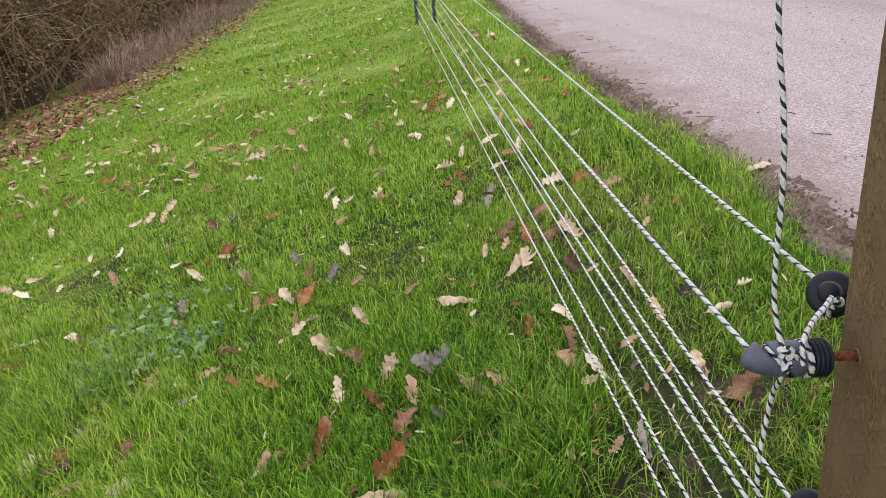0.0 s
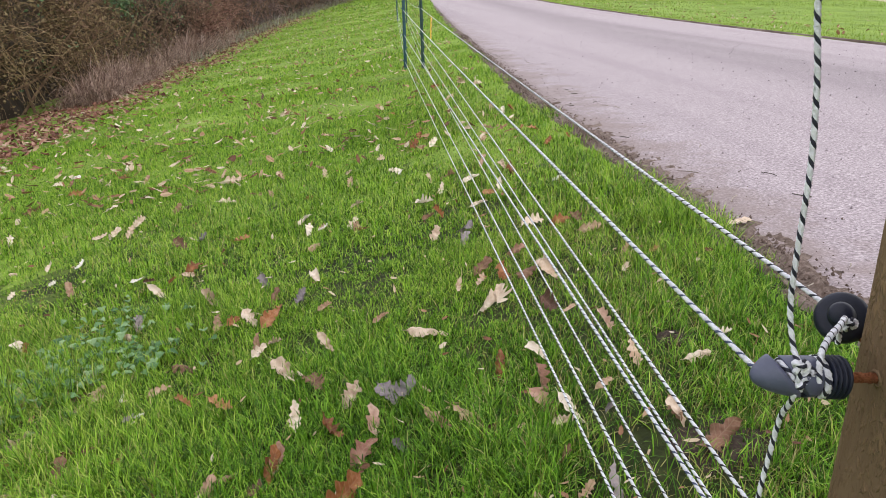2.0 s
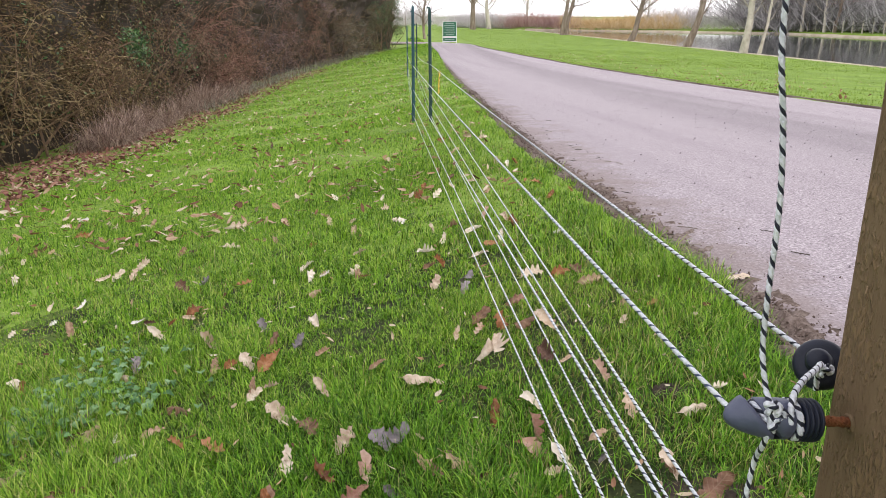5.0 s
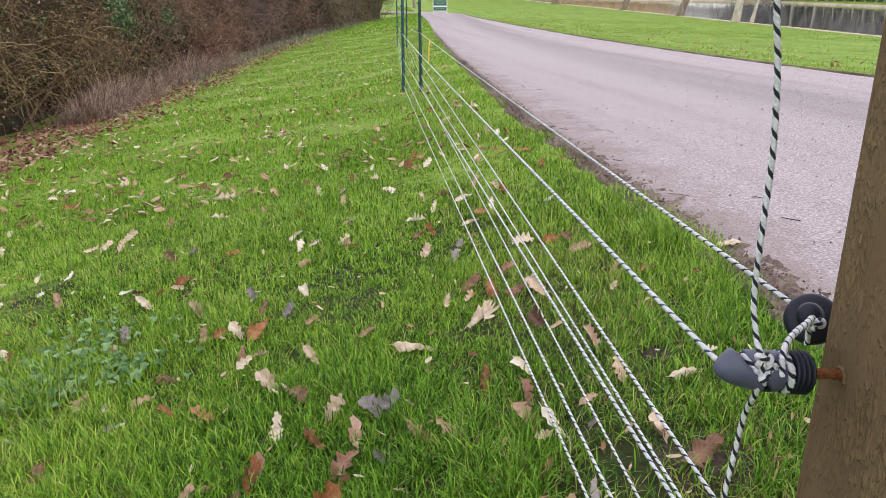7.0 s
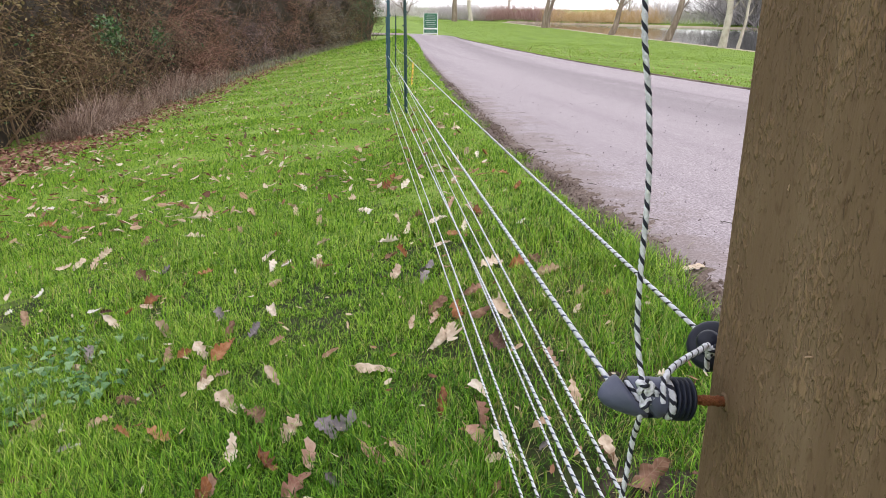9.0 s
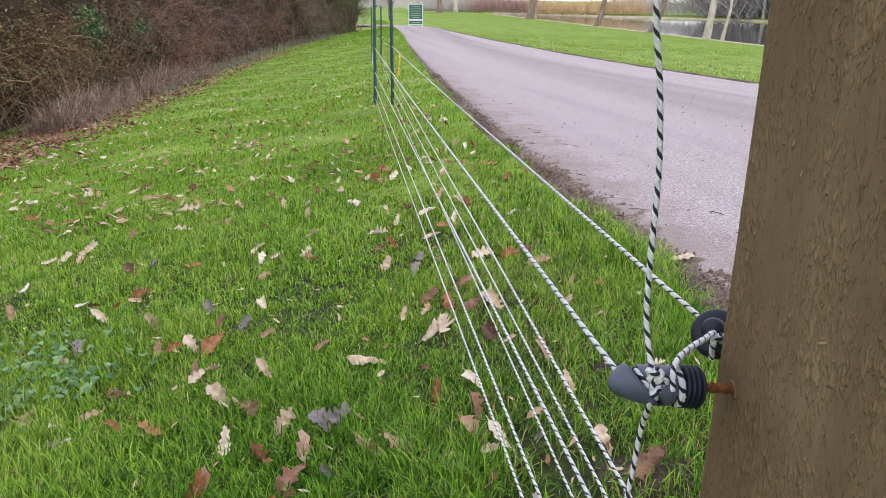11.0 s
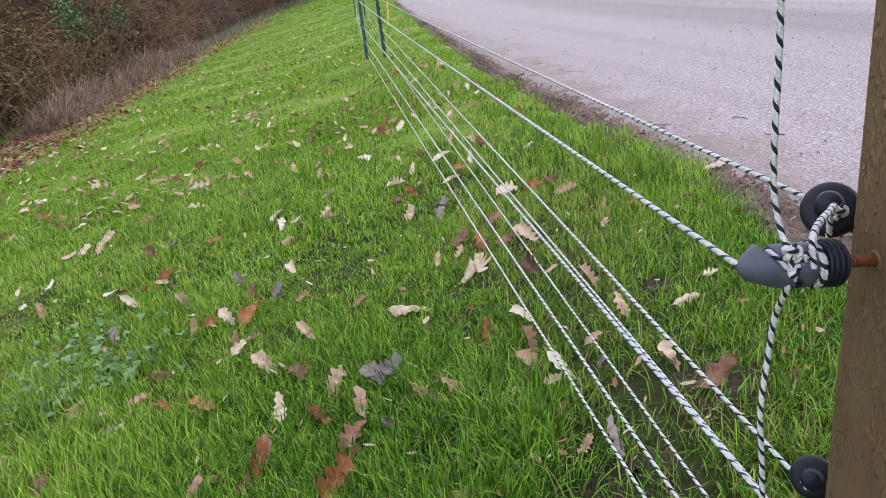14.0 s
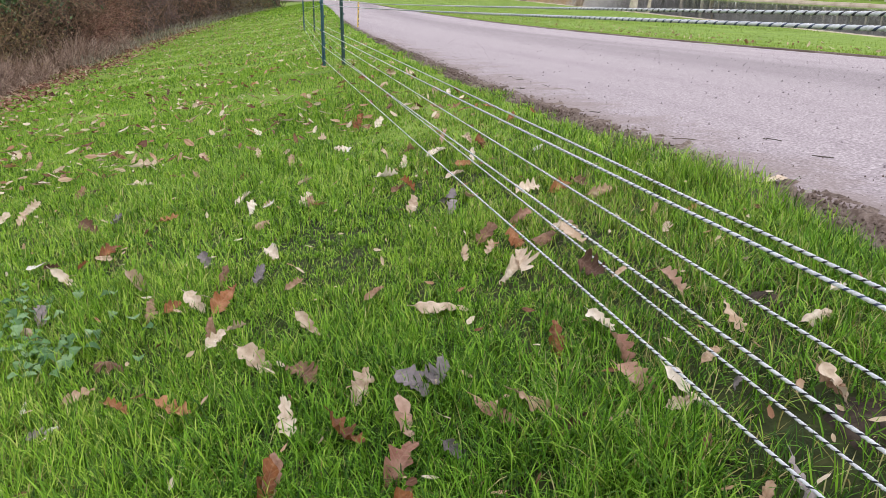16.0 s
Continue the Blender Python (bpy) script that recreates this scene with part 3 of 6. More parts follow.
# trodden bare soil under the ropes beside the post
for bx, by, br in ((0.47, 1.17, 0.09), (0.55, 1.57, 0.045), (0.27, 1.02, 0.08)):
    rings = []
    for k in range(9):
        ring = []
        for q in range(36):
            a = 2 * math.pi * q / 36
            rr = br * k / 8 * (1 + 0.3 * noise.noise((math.cos(a) * 1.5, math.sin(a) * 1.5, bx * 9)))
            x, y = bx + rr * math.cos(a), by + rr * math.sin(a)
            ring.append((x, y, float(terrain(x, y)) + 0.012 * (1 - (k / 8) ** 2) - 0.004 * (k == 8) + 0.006 * noise.noise((x * 60, y * 60, 0)) + 0.004 * noise.noise((x * 140, y * 140, 5))))
        rings.append(ring)
    bare = new("bare_soil", mesh_quads("bare_soil", np.array(rings), DARKSOIL, True, True))
    tagged(bare, "patch of bare dark soil under the ropes", "soil", kind="structure")

# lake
lv = [(24, 8, LAKE), (58, 8, LAKE), (58, 107.5, LAKE), (24, 146.5, LAKE)]
lake = new("water", mesh_tris("water", lv, [(0, 1, 2), (0, 2, 3)], WATER))
tagged(lake, "still grey lake that mirrors the bare trees", "lake", kind="structure")

# ---- the fence: post, poles, ropes ----


def wooden_post(x, y, w, d, z0, z1):
    """A square sawn post with rounded arrises and torn grain; x, y is its near left corner."""
    r, per = 0.006, []
    for cx, cy, a0 in ((x + w - r, y + d - r, 0), (x + r, y + d - r, 90), (x + r, y + r, 180), (x + w - r, y + r, 270)):
        for k in range(5):
            a = radians(a0 + 22.5 * k)
            per.append((cx + r * math.cos(a), cy + r * math.sin(a)))
    pts = []
    for k, p in enumerate(per):
        q = per[(k + 1) % len(per)]
        gap = math.hypot(q[0] - p[0], q[1] - p[1])
        steps = max(1, round(gap / 0.0038))
        pts += [(p[0] + (q[0] - p[0]) * i / steps, p[1] + (q[1] - p[1]) * i / steps) for i in range(steps)]
    pts = np.array(pts)
    nrm = np.roll(pts, -1, 0) - np.roll(pts, 1, 0)
    nrm = np.stack([nrm[:, 1], -nrm[:, 0]], 1)
    nrm /= np.linalg.norm(nrm, axis=1, keepdims=True)
    zs = spread((z0, 0.3, 0.008), (0.3, 0.8, 0.0036), (0.8, z1, 0.008))
    grid = np.zeros((len(zs), len(pts), 3))
    for i, z in enumerate(zs):
        for j, (p, n) in enumerate(zip(pts, nrm)):
            torn = max(0.0, noise.noise((p[0] * 260, (p[1] - 0.2 * z) * 260, z * 85)) - 0.26 + 0.2 * noise.noise((p[0] * 14, p[1] * 14, z * 9)))
            d_ = 0.0005 * noise.noise((p[0] * 90, p[1] * 90, z * 7)) + 0.0007 * torn - 0.0012 * max(0, noise.noise((p[0] * 40 + 9, p[1] * 40, z * 5)) - 0.35)
            grid[i, j] = (p[0] + n[0] * d_, p[1] + n[1] * d_, z)
    body = mesh_quads("wooden_post", grid, POSTWOOD, True, True)
    ob = new("wooden_post", body)
    tagged(ob, "thick sawn softwood fence post, weathered brown, set upright in the lawn", "post")
    cap = box(w - 0.002, d - 0.002, 0.012, (x + w / 2, y + d / 2, z1 - 0.008), 0.003)
    part("top", bm_mesh("top", cap, POSTWOOD), ob)
    return ob


POST_X, POST_Y = 0.249, 0.378
post = wooden_post(POST_X, POST_Y, 0.20, 0.20, float(terrain(0.34, 0.47)) - 0.05, 1.32)
# pale slivers on the face of the post
for sy_, sz_, turn_, long_ in ((0.5565, 0.623, 4, 0.006), (0.4655, 0.602, 62, 0.008), (0.512, 0.69, 10, 0.004)):
    sl = box(0.0009, 0.0013, long_, (0, 0, 0), 0.0004, 1)
    o = part("sliver", bm_mesh("sliver", sl, LEAF["tan"]), post, "pale splinter of wood")
    o.matrix_local = pose(POST_X - 0.0004, sy_, sz_, turn_, 0, 0)

# chipped rim where the bolt enters the post
rim = revolve([(0.001, 0.0036), (-0.0008, 0.0042), (-0.0014, 0.0050), (-0.0008, 0.0060), (0.001, 0.0070)], 26)
for i in range(rim.shape[0]):
    for j in range(rim.shape[1]):
        rim[i, j] *= 1 + 0.22 * noise.noise((i * 0.9, j * 0.7, 4.0))
o = part("bolt_rim", mesh_quads("bolt_rim", rim, POSTWOOD, True, True), post, "chipped wood stained by rust round the bolt")
o.matrix_local = Matrix.Translation((POST_X - 0.0004, 0.5505, 0.5255))


def rope_mesh(name, path, radius, pitch, dark, fine=1.0, share=3):
    """A laid rope of three strands, one of them dark, along a path of places; coarser where fine is low."""
    path = np.asarray(path, float)
    seg = np.linalg.norm(np.diff(path, axis=0), axis=1)
    s = np.r_[0, np.cumsum(seg)]
    step = pitch / (8 if fine >= 1 else 4) if fine > 0.2 else 0.12
    n = max(4, int(s[-1] / step))
    at = np.linspace(0, s[-1], n)
    line = np.stack([np.interp(at, s, path[:, k]) for k in range(3)], 1)
    if n > 12:
        for _ in range(2):
            line[1:-1] = (line[:-2] + 2 * line[1:-1] + line[2:]) / 4
    tan = np.gradient(line, axis=0)
    tan /= np.linalg.norm(tan, axis=1, keepdims=True) + 1e-12
    ref = np.array([0.31, 0.2, 0.93]) if abs(tan[:, 2]).mean() < 0.8 else np.array([0.93, 0.31, 0.2])
    side = np.cross(tan, ref)
    side /= np.linalg.norm(side, axis=1, keepdims=True) + 1e-12
    top = np.cross(side, tan)
    m = 12 if fine >= 1 else 6
    ang = np.arange(m) * 2 * np.pi / m
    lobes = 1 + 0.13 * np.cos(3 * (ang - np.pi / 3))
    twist = 2 * np.pi * at / pitch
    a = ang[None] + twist[:, None]
    v = line[:, None] + radius * lobes[None, :, None] * (np.cos(a)[..., None] * side[:, None] + np.sin(a)[..., None] * top[:, None])
    i = np.arange(n * m).reshape(n, m)
    j = np.roll(i, -1, 1)
    q0, q1, q2, q3 = i[:-1], j[:-1], j[1:], i[1:]
    t = np.concatenate([np.stack([q0, q1, q2], -1).reshape(-1, 3), np.stack([q0, q2, q3], -1).reshape(-1, 3)])
    col = np.tile((np.arange(m) < (share if fine >= 1 else 1)).astype(int), n - 1)
    return mesh_tris(name, v.reshape(-1, 3), t, [WHITE_STRAND, dark], True, np.r_[col, col])


def sagging(a, b, sag, n=60):
    k = np.linspace(0, 1, n)[:, None]
    p = np.asarray(a) * (1 - k) + np.asarray(b) * k
    p[:, 2] -= (4 * sag * k * (1 - k))[:, 0]
    return p


def fence_rope(points, radius, dark, label):
    """One rope: a finely laid stretch near the wooden post and a coarser one further off, as one thing."""
    points = np.asarray(points)
    one, two = (int(np.searchsorted(points[:, 1], lim)) for lim in (2.9, 9.0))
    holder = new("fence_rope", rope_mesh("fence_rope", points[: one + 1], radius * 0.97, 0.0195, dark, 1.0, 3))
    tagged(holder, label, "rope", "ropes of the fence")
    part("middle_run", rope_mesh("middle_run", points[one: two + 1], radius, 0.0195, dark, 0.3), holder)
    part("far_run", rope_mesh("far_run", points[two:], radius, 0.0195, dark, 0.1), holder)
    return holder


POLE_A, POLE_B = (0.25, 9.07), (0.436, 8.71)
POLE_C, POLE_D = (0.57, 22.3), (0.77, 20.8)


def over(p, h, lean=0.0):
    return (p[0] + lean * h, p[1], float(terrain(*p)) + h + 0.035)


LEFT_ROPES = [((0.2404, 0.60, 0.0517), 0.034, 0.0096, 0.0023, BLACK_STRAND), ((0.2277, 0.60, 0.151), 0.175, 0.0005, 0.0023, BLACK_STRAND),
              ((0.234, 0.60, 0.2731), 0.341, 0.0055, 0.0024, NAVY_STRAND), ((0.1862, 0.575, 0.5118), 0.618, 0.0111, 0.0023, NAVY_STRAND)]
RIGHT_ROPES = [((0.3170, 0.62, 0.0405), 0.041, 0.001, 0.0023, BLACK_STRAND), ((0.3111, 0.62, 0.1566), 0.150, 0.0, 0.0023, BLACK_STRAND),
               ((0.2821, 0.64, 0.2617), 0.284, 0.0, 0.0024, BLACK_STRAND), ((0.2922, 0.676, 0.5164), 0.615, 0.0078, 0.0024, BLACK_STRAND)]
T2_PATH = None
for ropes, near, far in ((LEFT_ROPES, POLE_A, POLE_C), (RIGHT_ROPES, POLE_B, POLE_D)):
    for start, h, sag, rad, dark in ropes:
        first = sagging(start, over(near, h), sag, 80)
        second = sagging(over(near, h), over(far, h), 0.05 if h > 0.3 else 0.02, 40)
        T2_PATH = first
        fence_rope(np.concatenate([first, second[1:]]), rad, dark, "white electric fence rope with a dark twisted strand, stretched tight")


def fence_pole(p, height, mat, lean, label):
    """A moulded fence pole: ribbed shaft, tapered top, and lugs that carry the ropes."""
    w = 0.036
    star = [(w / 2, 0.004), (0.005, 0.005), (0.004, w / 2), (-0.004, w / 2), (-0.005, 0.005), (-w / 2, 0.004), (-w / 2, -0.004), (-0.005, -0.005), (-0.004, -w / 2), (0.004, -w / 2), (0.005, -0.005), (w / 2, -0.004)]
    hs = [-0.06, 0.0, 0.3, 0.6, 0.9, height - 0.06, height - 0.02, height]
    ks = [1, 1, 0.98, 0.96, 0.94, 0.9, 0.75, 0.3]
    grid = np.array([[(x * k, y * k, h) for x, y in star] for h, k in zip(hs, ks)])
    holder = new("fence_pole", mesh_quads("fence_pole", grid, mat, False, True))
    tagged(holder, label, "fence pole", "poles of the fence")
    lug = box(0.022, 0.012, 0.016, (-0.02, 0, 0), 0.003, 1)
    lug_me = bm_mesh("lug", lug, mat)
    for k in range(9):
        o = part("lug", lug_me, holder)
        o.matrix_local = pose(0, 0, 0.10 + 0.145 * k, 0, 0, 180 * (k % 2))
    foot = box(0.10, 0.02, 0.014, (0.045, 0, 0.005), 0.004, 1)
    part("tread", bm_mesh("tread", foot, mat), holder)
    holder.matrix_world = pose(p[0], p[1], float(terrain(*p)) - 0.005, lean[0], lean[1], 12)
    return holder


fence_pole(POLE_A, 1.33, POLE_BLUE, (0, 0.3), "blue-green moulded plastic fence pole with rope lugs")
fence_pole(POLE_B, 1.27, POLE_GREEN, (0, -0.4), "dark green moulded plastic fence pole with rope lugs")
fence_pole(POLE_C, 1.44, POLE_BLUE, (0, 0), "blue-green moulded plastic fence pole with rope lugs, further along")
fence_pole(POLE_D, 1.44, POLE_GREEN, (0, 0.6), "dark green moulded plastic fence pole with rope lugs, further along")

# ---- insulators on the post ----


def insulator(place, spin, tilt, nose_mat, rib_mat, bolt_len, label, wrap=True):
    """A bull-nose insulator on a rusty bolt: rounded nose with a slanted slot, shank, ribbed collar. It points along -x from the bolt's root."""
    holder = new("insulator")
    tagged(holder, label, "insulator", "insulators on the post")
    L = bolt_len

    def along(profile, skew=0.0, squash=1.0):
        g = revolve(profile, 30)
        g[:, :, 1] *= squash
        if skew:
            w = np.clip((np.array([q[0] for q in profile]) - profile[0][0]) / (profile[-1][0] - profile[0][0]), 0, 1)
            g[:, :, 0] += w[:, None] * skew * g[:, :, 2]
        return g

    nose = along([(-L - 0.0735, 0.0001), (-L - 0.0730, 0.0028), (-L - 0.0712, 0.0057), (-L - 0.0685, 0.0083), (-L - 0.064, 0.0110), (-L - 0.0585, 0.0134), (-L - 0.053, 0.0151), (-L - 0.0475, 0.0160), (-L - 0.0455, 0.0138), (-L - 0.0455, 0.0001)], -1.0, 0.95)
    part("nose", mesh_quads("nose", nose, nose_mat, True, True), holder)
    core = along([(-L - 0.054, 0.0001), (-L - 0.054, 0.0085), (-L - 0.036, 0.0085), (-L - 0.036, 0.0001)])
    part("core", mesh_quads("core", core, rib_mat, True, True), holder)
    shank = revolve([(-L - 0.0405, 0.0001), (-L - 0.0405, 0.0135), (-L - 0.039, 0.0150), (-L - 0.033, 0.0156), (-L - 0.0255, 0.0154), (-L - 0.0235, 0.0142), (-L - 0.0225, 0.0122), (-L - 0.0165, 0.0118), (-L - 0.0164, 0.0001)], 30)
    shank[:3, :, 0] += -0.9 * shank[:3, :, 2]
    part("shank", mesh_quads("shank", shank, nose_mat, True, True), holder)
    ring = [(-L - 0.0172, 0.0001)]
    for k in range(4):
        x0 = -L - 0.0168 + 0.0041 * k
        ring += [(x0, 0.0128), (x0 + 0.0005, 0.0156), (x0 + 0.0015, 0.0166), (x0 + 0.0026, 0.0158), (x0 + 0.0031, 0.0130)]
    ring += [(-L - 0.0002, 0.0125), (-L - 0.0001, 0.0001)]
    part("ribbed_collar", mesh_quads("ribbed_collar", revolve(ring, 30), rib_mat, True, True), holder, "dark ribbed rubber collar")
    bolt = [(-L - 0.004, 0.0001), (-L - 0.004, 0.0038)]
    for k in range(8):
        x0 = -L + L * k / 8
        bolt += [(x0, 0.0042 + 0.0004 * math.sin(k * 2.3)), (x0 + L / 16, 0.0038 + 0.0004 * math.sin(k * 3.1))]
    bolt += [(0.0, 0.0052), (0.012, 0.0042), (0.02, 0.0040)]
    part("bolt", mesh_quads("bolt", revolve(bolt, 14), RUST, True, True), holder, "rusty threaded bolt screwed into the post")
    if wrap:
        def coil(x0, x1, turns, rr, lean):
            a = np.linspace(0.3, 0.3 + 2 * np.pi * turns, int(26 * turns))
            k = np.linspace(0, 1, len(a))
            return np.stack([x0 + (x1 - x0) * k + lean * np.sin(a), rr * np.cos(a), rr * np.sin(a)], 1)
        part("rope_wrap", rope_mesh("rope_wrap", coil(-L - 0.0215, -L - 0.0180, 2.2, 0.0142, -0.0016), 0.0022, 0.0128, BLACK_STRAND, 1.0, 4), holder, "white and dark rope wound round the shank")
        part("rope_wrap", rope_mesh("rope_wrap", coil(-L - 0.0438, -L - 0.0422, 1.2, 0.0112, -0.0090), 0.0022, 0.0128, BLACK_STRAND, 1.0, 4), holder, "white and dark rope wound through the slot")
    holder.matrix_world = pose(*place, 0, tilt, spin) @ Matrix.Diagonal((0.92, 0.92, 0.92, 1))
    return holder


insulator((0.2510, 0.5505, 0.5255), 1.5, 6.8, GREY_PLASTIC, BLACK_PLASTIC, 0.031, "grey plastic bull-nose insulator on a rusty bolt, bound with rope")
for z_ in (0.275, 0.160, 0.056):
    insulator((0.251, 0.560, z_), 3, 2, GREY_PLASTIC, BLACK_PLASTIC, 0.015, "grey plastic bull-nose insulator low on the post", False)
insulator((0.251, 0.548, 1.10), 3, 2, GREY_PLASTIC, BLACK_PLASTIC, 0.031, "grey plastic bull-nose insulator high on the post")


def reel_insulator(place, facing, label, size=0.84):
    """A thick black disc with a rounded rim and a recessed eye, held on a bolt."""
    holder = new("insulator")
    tagged(holder, label, "insulator", "insulators on the post")
    prof = [(-0.0135, 0.0001), (-0.0040, 0.0030), (-0.0050, 0.0058), (-0.0085, 0.0066), (-0.0090, 0.0085), (-0.0118, 0.0100), (-0.0128, 0.0125), (-0.0126, 0.0175), (-0.0105, 0.0220), (-0.0065, 0.0248), (-0.0015, 0.0258),
            (0.0035, 0.0250), (0.0070, 0.0225), (0.0080, 0.0180), (0.0080, 0.0001)]
    prof[0] = (-0.0035, 0.0001)
    part("disc", mesh_quads("disc", revolve(prof, 40), BLACK_PLASTIC, True, True), holder, "glossy black plastic disc")
    a = np.linspace(0, 2 * np.pi * 1.4, 40)
    eye_ring = np.stack([np.full_like(a, -0.0105) - 0.0004 * a, 0.0068 * np.cos(a), 0.0068 * np.sin(a)], 1)
    v, t = tubes(eye_ring[None], np.full((1, len(a)), 0.0013), 6)
    part("eye", mesh_tris("eye", v, t, RUST, True), holder, "dark rusty eye in the middle of the disc")
    neck = revolve([(0.006, 0.0001), (0.006, 0.0125), (0.012, 0.0130), (0.014, 0.0105), (0.019, 0.0125), (0.021, 0.0100), (0.026, 0.0120), (0.030, 0.0090), (0.0305, 0.0001)], 24)
    part("neck", mesh_quads("neck", neck, BLACK_PLASTIC, True, True), holder)
    holder.matrix_world = look(place, Vector(place) + Vector(facing)) @ pose(0, 0, 0, 0, 90, 0) @ Matrix.Diagonal((size, size, size, 1))
    return holder


def root_bolt(p):
    b = new("insulator_bolt", mesh_quads("insulator_bolt", revolve([(0, 0.0001), (0, 0.004), (0.05, 0.004), (0.1, 0.0042), (0.1, 0.0001)], 12), RUST, True, True))
    b.matrix_world = pose(p[0], p[1], p[2], 0, 0, -90)
    return tagged(b, "rusty bolt that carries a black insulator on the post", "bolt", "bolts in the post")


for z_ in (0.518, 0.277, 0.160, 0.056):
    reel_insulator((0.288, 0.653, z_ + 0.001) if z_ > 0.4 else (0.293, 0.651, z_ - 0.013), (-0.52, -0.65, 0.50), "black plastic reel insulator on the far side of the post", 0.84 if z_ > 0.4 else 0.76)
    root_bolt((0.300, 0.664, z_ - 0.012))

# upright rope that links the insulators, and the short jumper between two of them
link = [(0.190, 0.556, 1.10), (0.172, 0.560, 0.92), (0.168, 0.560, 0.80), (0.177, 0.560, 0.73), (0.1815, 0.560, 0.68), (0.182, 0.560, 0.62), (0.1835, 0.560, 0.58), (0.1855, 0.552, 0.553), (0.183, 0.537, 0.545), (0.1835, 0.541, 0.520), (0.187, 0.556, 0.495), (0.186, 0.560, 0.46), (0.183, 0.560, 0.42), (0.186, 0.560, 0.38), (0.190, 0.560, 0.33), (0.200, 0.558, 0.280)]


def smooth_path(points, n=24):
    """A Catmull-Rom line through a few places."""
    p = np.array([points[0], *points, points[-1]], float)
    out = []
    for k in range(1, len(p) - 2):
        a, b, c, d = p[k - 1:k + 3]
        for t in np.linspace(0, 1, n, endpoint=False):
            out.append(0.5 * (2 * b + (c - a) * t + (2 * a - 5 * b + 4 * c - d) * t * t + (3 * b - a - 3 * c + d) * t ** 3))
    out.append(p[-2])
    return np.array(out)


o = new("link_rope", rope_mesh("link_rope", smooth_path(link), 0.0020, 0.0125, BLACK_STRAND, 1.0, 4))
tagged(o, "upright white rope with a black strand, tied to the insulators", "rope", "ropes of the fence")
o = new("jumper_rope", rope_mesh("jumper_rope", smooth_path([(0.197, 0.536, 0.535), (0.198, 0.540, 0.547), (0.206, 0.551, 0.5510), (0.228, 0.577, 0.5465), (0.250, 0.600, 0.5415), (0.2646, 0.617, 0.5375), (0.271, 0.627, 0.529), (0.275, 0.634, 0.518), (0.278, 0.638, 0.504)]), 0.0023, 0.0125, BLACK_STRAND, 1.0, 3))
tagged(o, "short white jumper rope between two insulators", "rope", "ropes of the fence")
# knot lumps where the ropes are tied
for kx, ky, kz, size, tip in ((0.1835, 0.540, 0.5470, 0.62, 20), (0.1905, 0.541, 0.5405, 0.55, 75), (0.1855, 0.539, 0.5345, 0.45, -40), (0.271, 0.621, 0.531, 0.62, 10)):
    a = np.linspace(0, 2 * np.pi, 70)
    lump = np.stack([0.0031 * (np.sin(a) + 2 * np.sin(2 * a)), -0.0040 * np.sin(3 * a), 0.0026 * (np.cos(a) - 2 * np.cos(2 * a))], 1) * size
    lump = lump @ np.array(Euler((0.5, radians(tip), 0.3)).to_matrix()).T + (kx, ky - 0.002, kz)
    o = new("knot", rope_mesh("knot", lump, 0.0022, 0.0128, BLACK_STRAND, 1.0, 4))
    tagged(o, "tight rope knot at an insulator", "knot", "knots of the ropes")

# ---- yellow warning plate hung on the rope ----
plate = new("warning_plate")
tagged(plate, "yellow plastic warning plate hung on the fence rope", "warning sign")
part("plate", bm_mesh("plate", box(0.10, 0.003, 0.180, (0, 0, -0.09), 0.0012, 1), YELLOW), plate)
for k, (w_, h_, z_) in enumerate(((0.06, 0.012, -0.045), (0.07, 0.012, -0.135), (0.05, 0.010, -0.160))):
    part("print", bm_mesh("print", box(w_, 0.0008, h_, (0, -0.0021, z_), 0, 1), INK), plate, "black printed bar")
tri = bmesh.new()
tv = [tri.verts.new(c) for c in ((-0.025, -0.0022, -0.108), (0.025, -0.0022, -0.108), (0, -0.0022, -0.066))]
tri.faces.new(tv)
part("print", bm_mesh("print", tri, INK), plate, "black printed triangle")
for sx in (-0.035, 0.035):
    a = np.linspace(-0.4, np.pi + 0.9, 16)
    hook = np.stack([np.full_like(a, sx), 0.006 * np.cos(a), 0.004 + 0.006 * np.sin(a)], 1)
    v, t = tubes(hook[None], np.full((1, 16), 0.0016), 6)
    part("hook", mesh_tris("hook", v, t, YELLOW, True), plate)
hang = T2_PATH[int(np.argmin(abs(T2_PATH[:, 1] - 6.75)))]
plate.matrix_world = pose(hang[0], hang[1], hang[2] - 0.006, 3, 0, 79)

# ---- fallen oak leaves ----


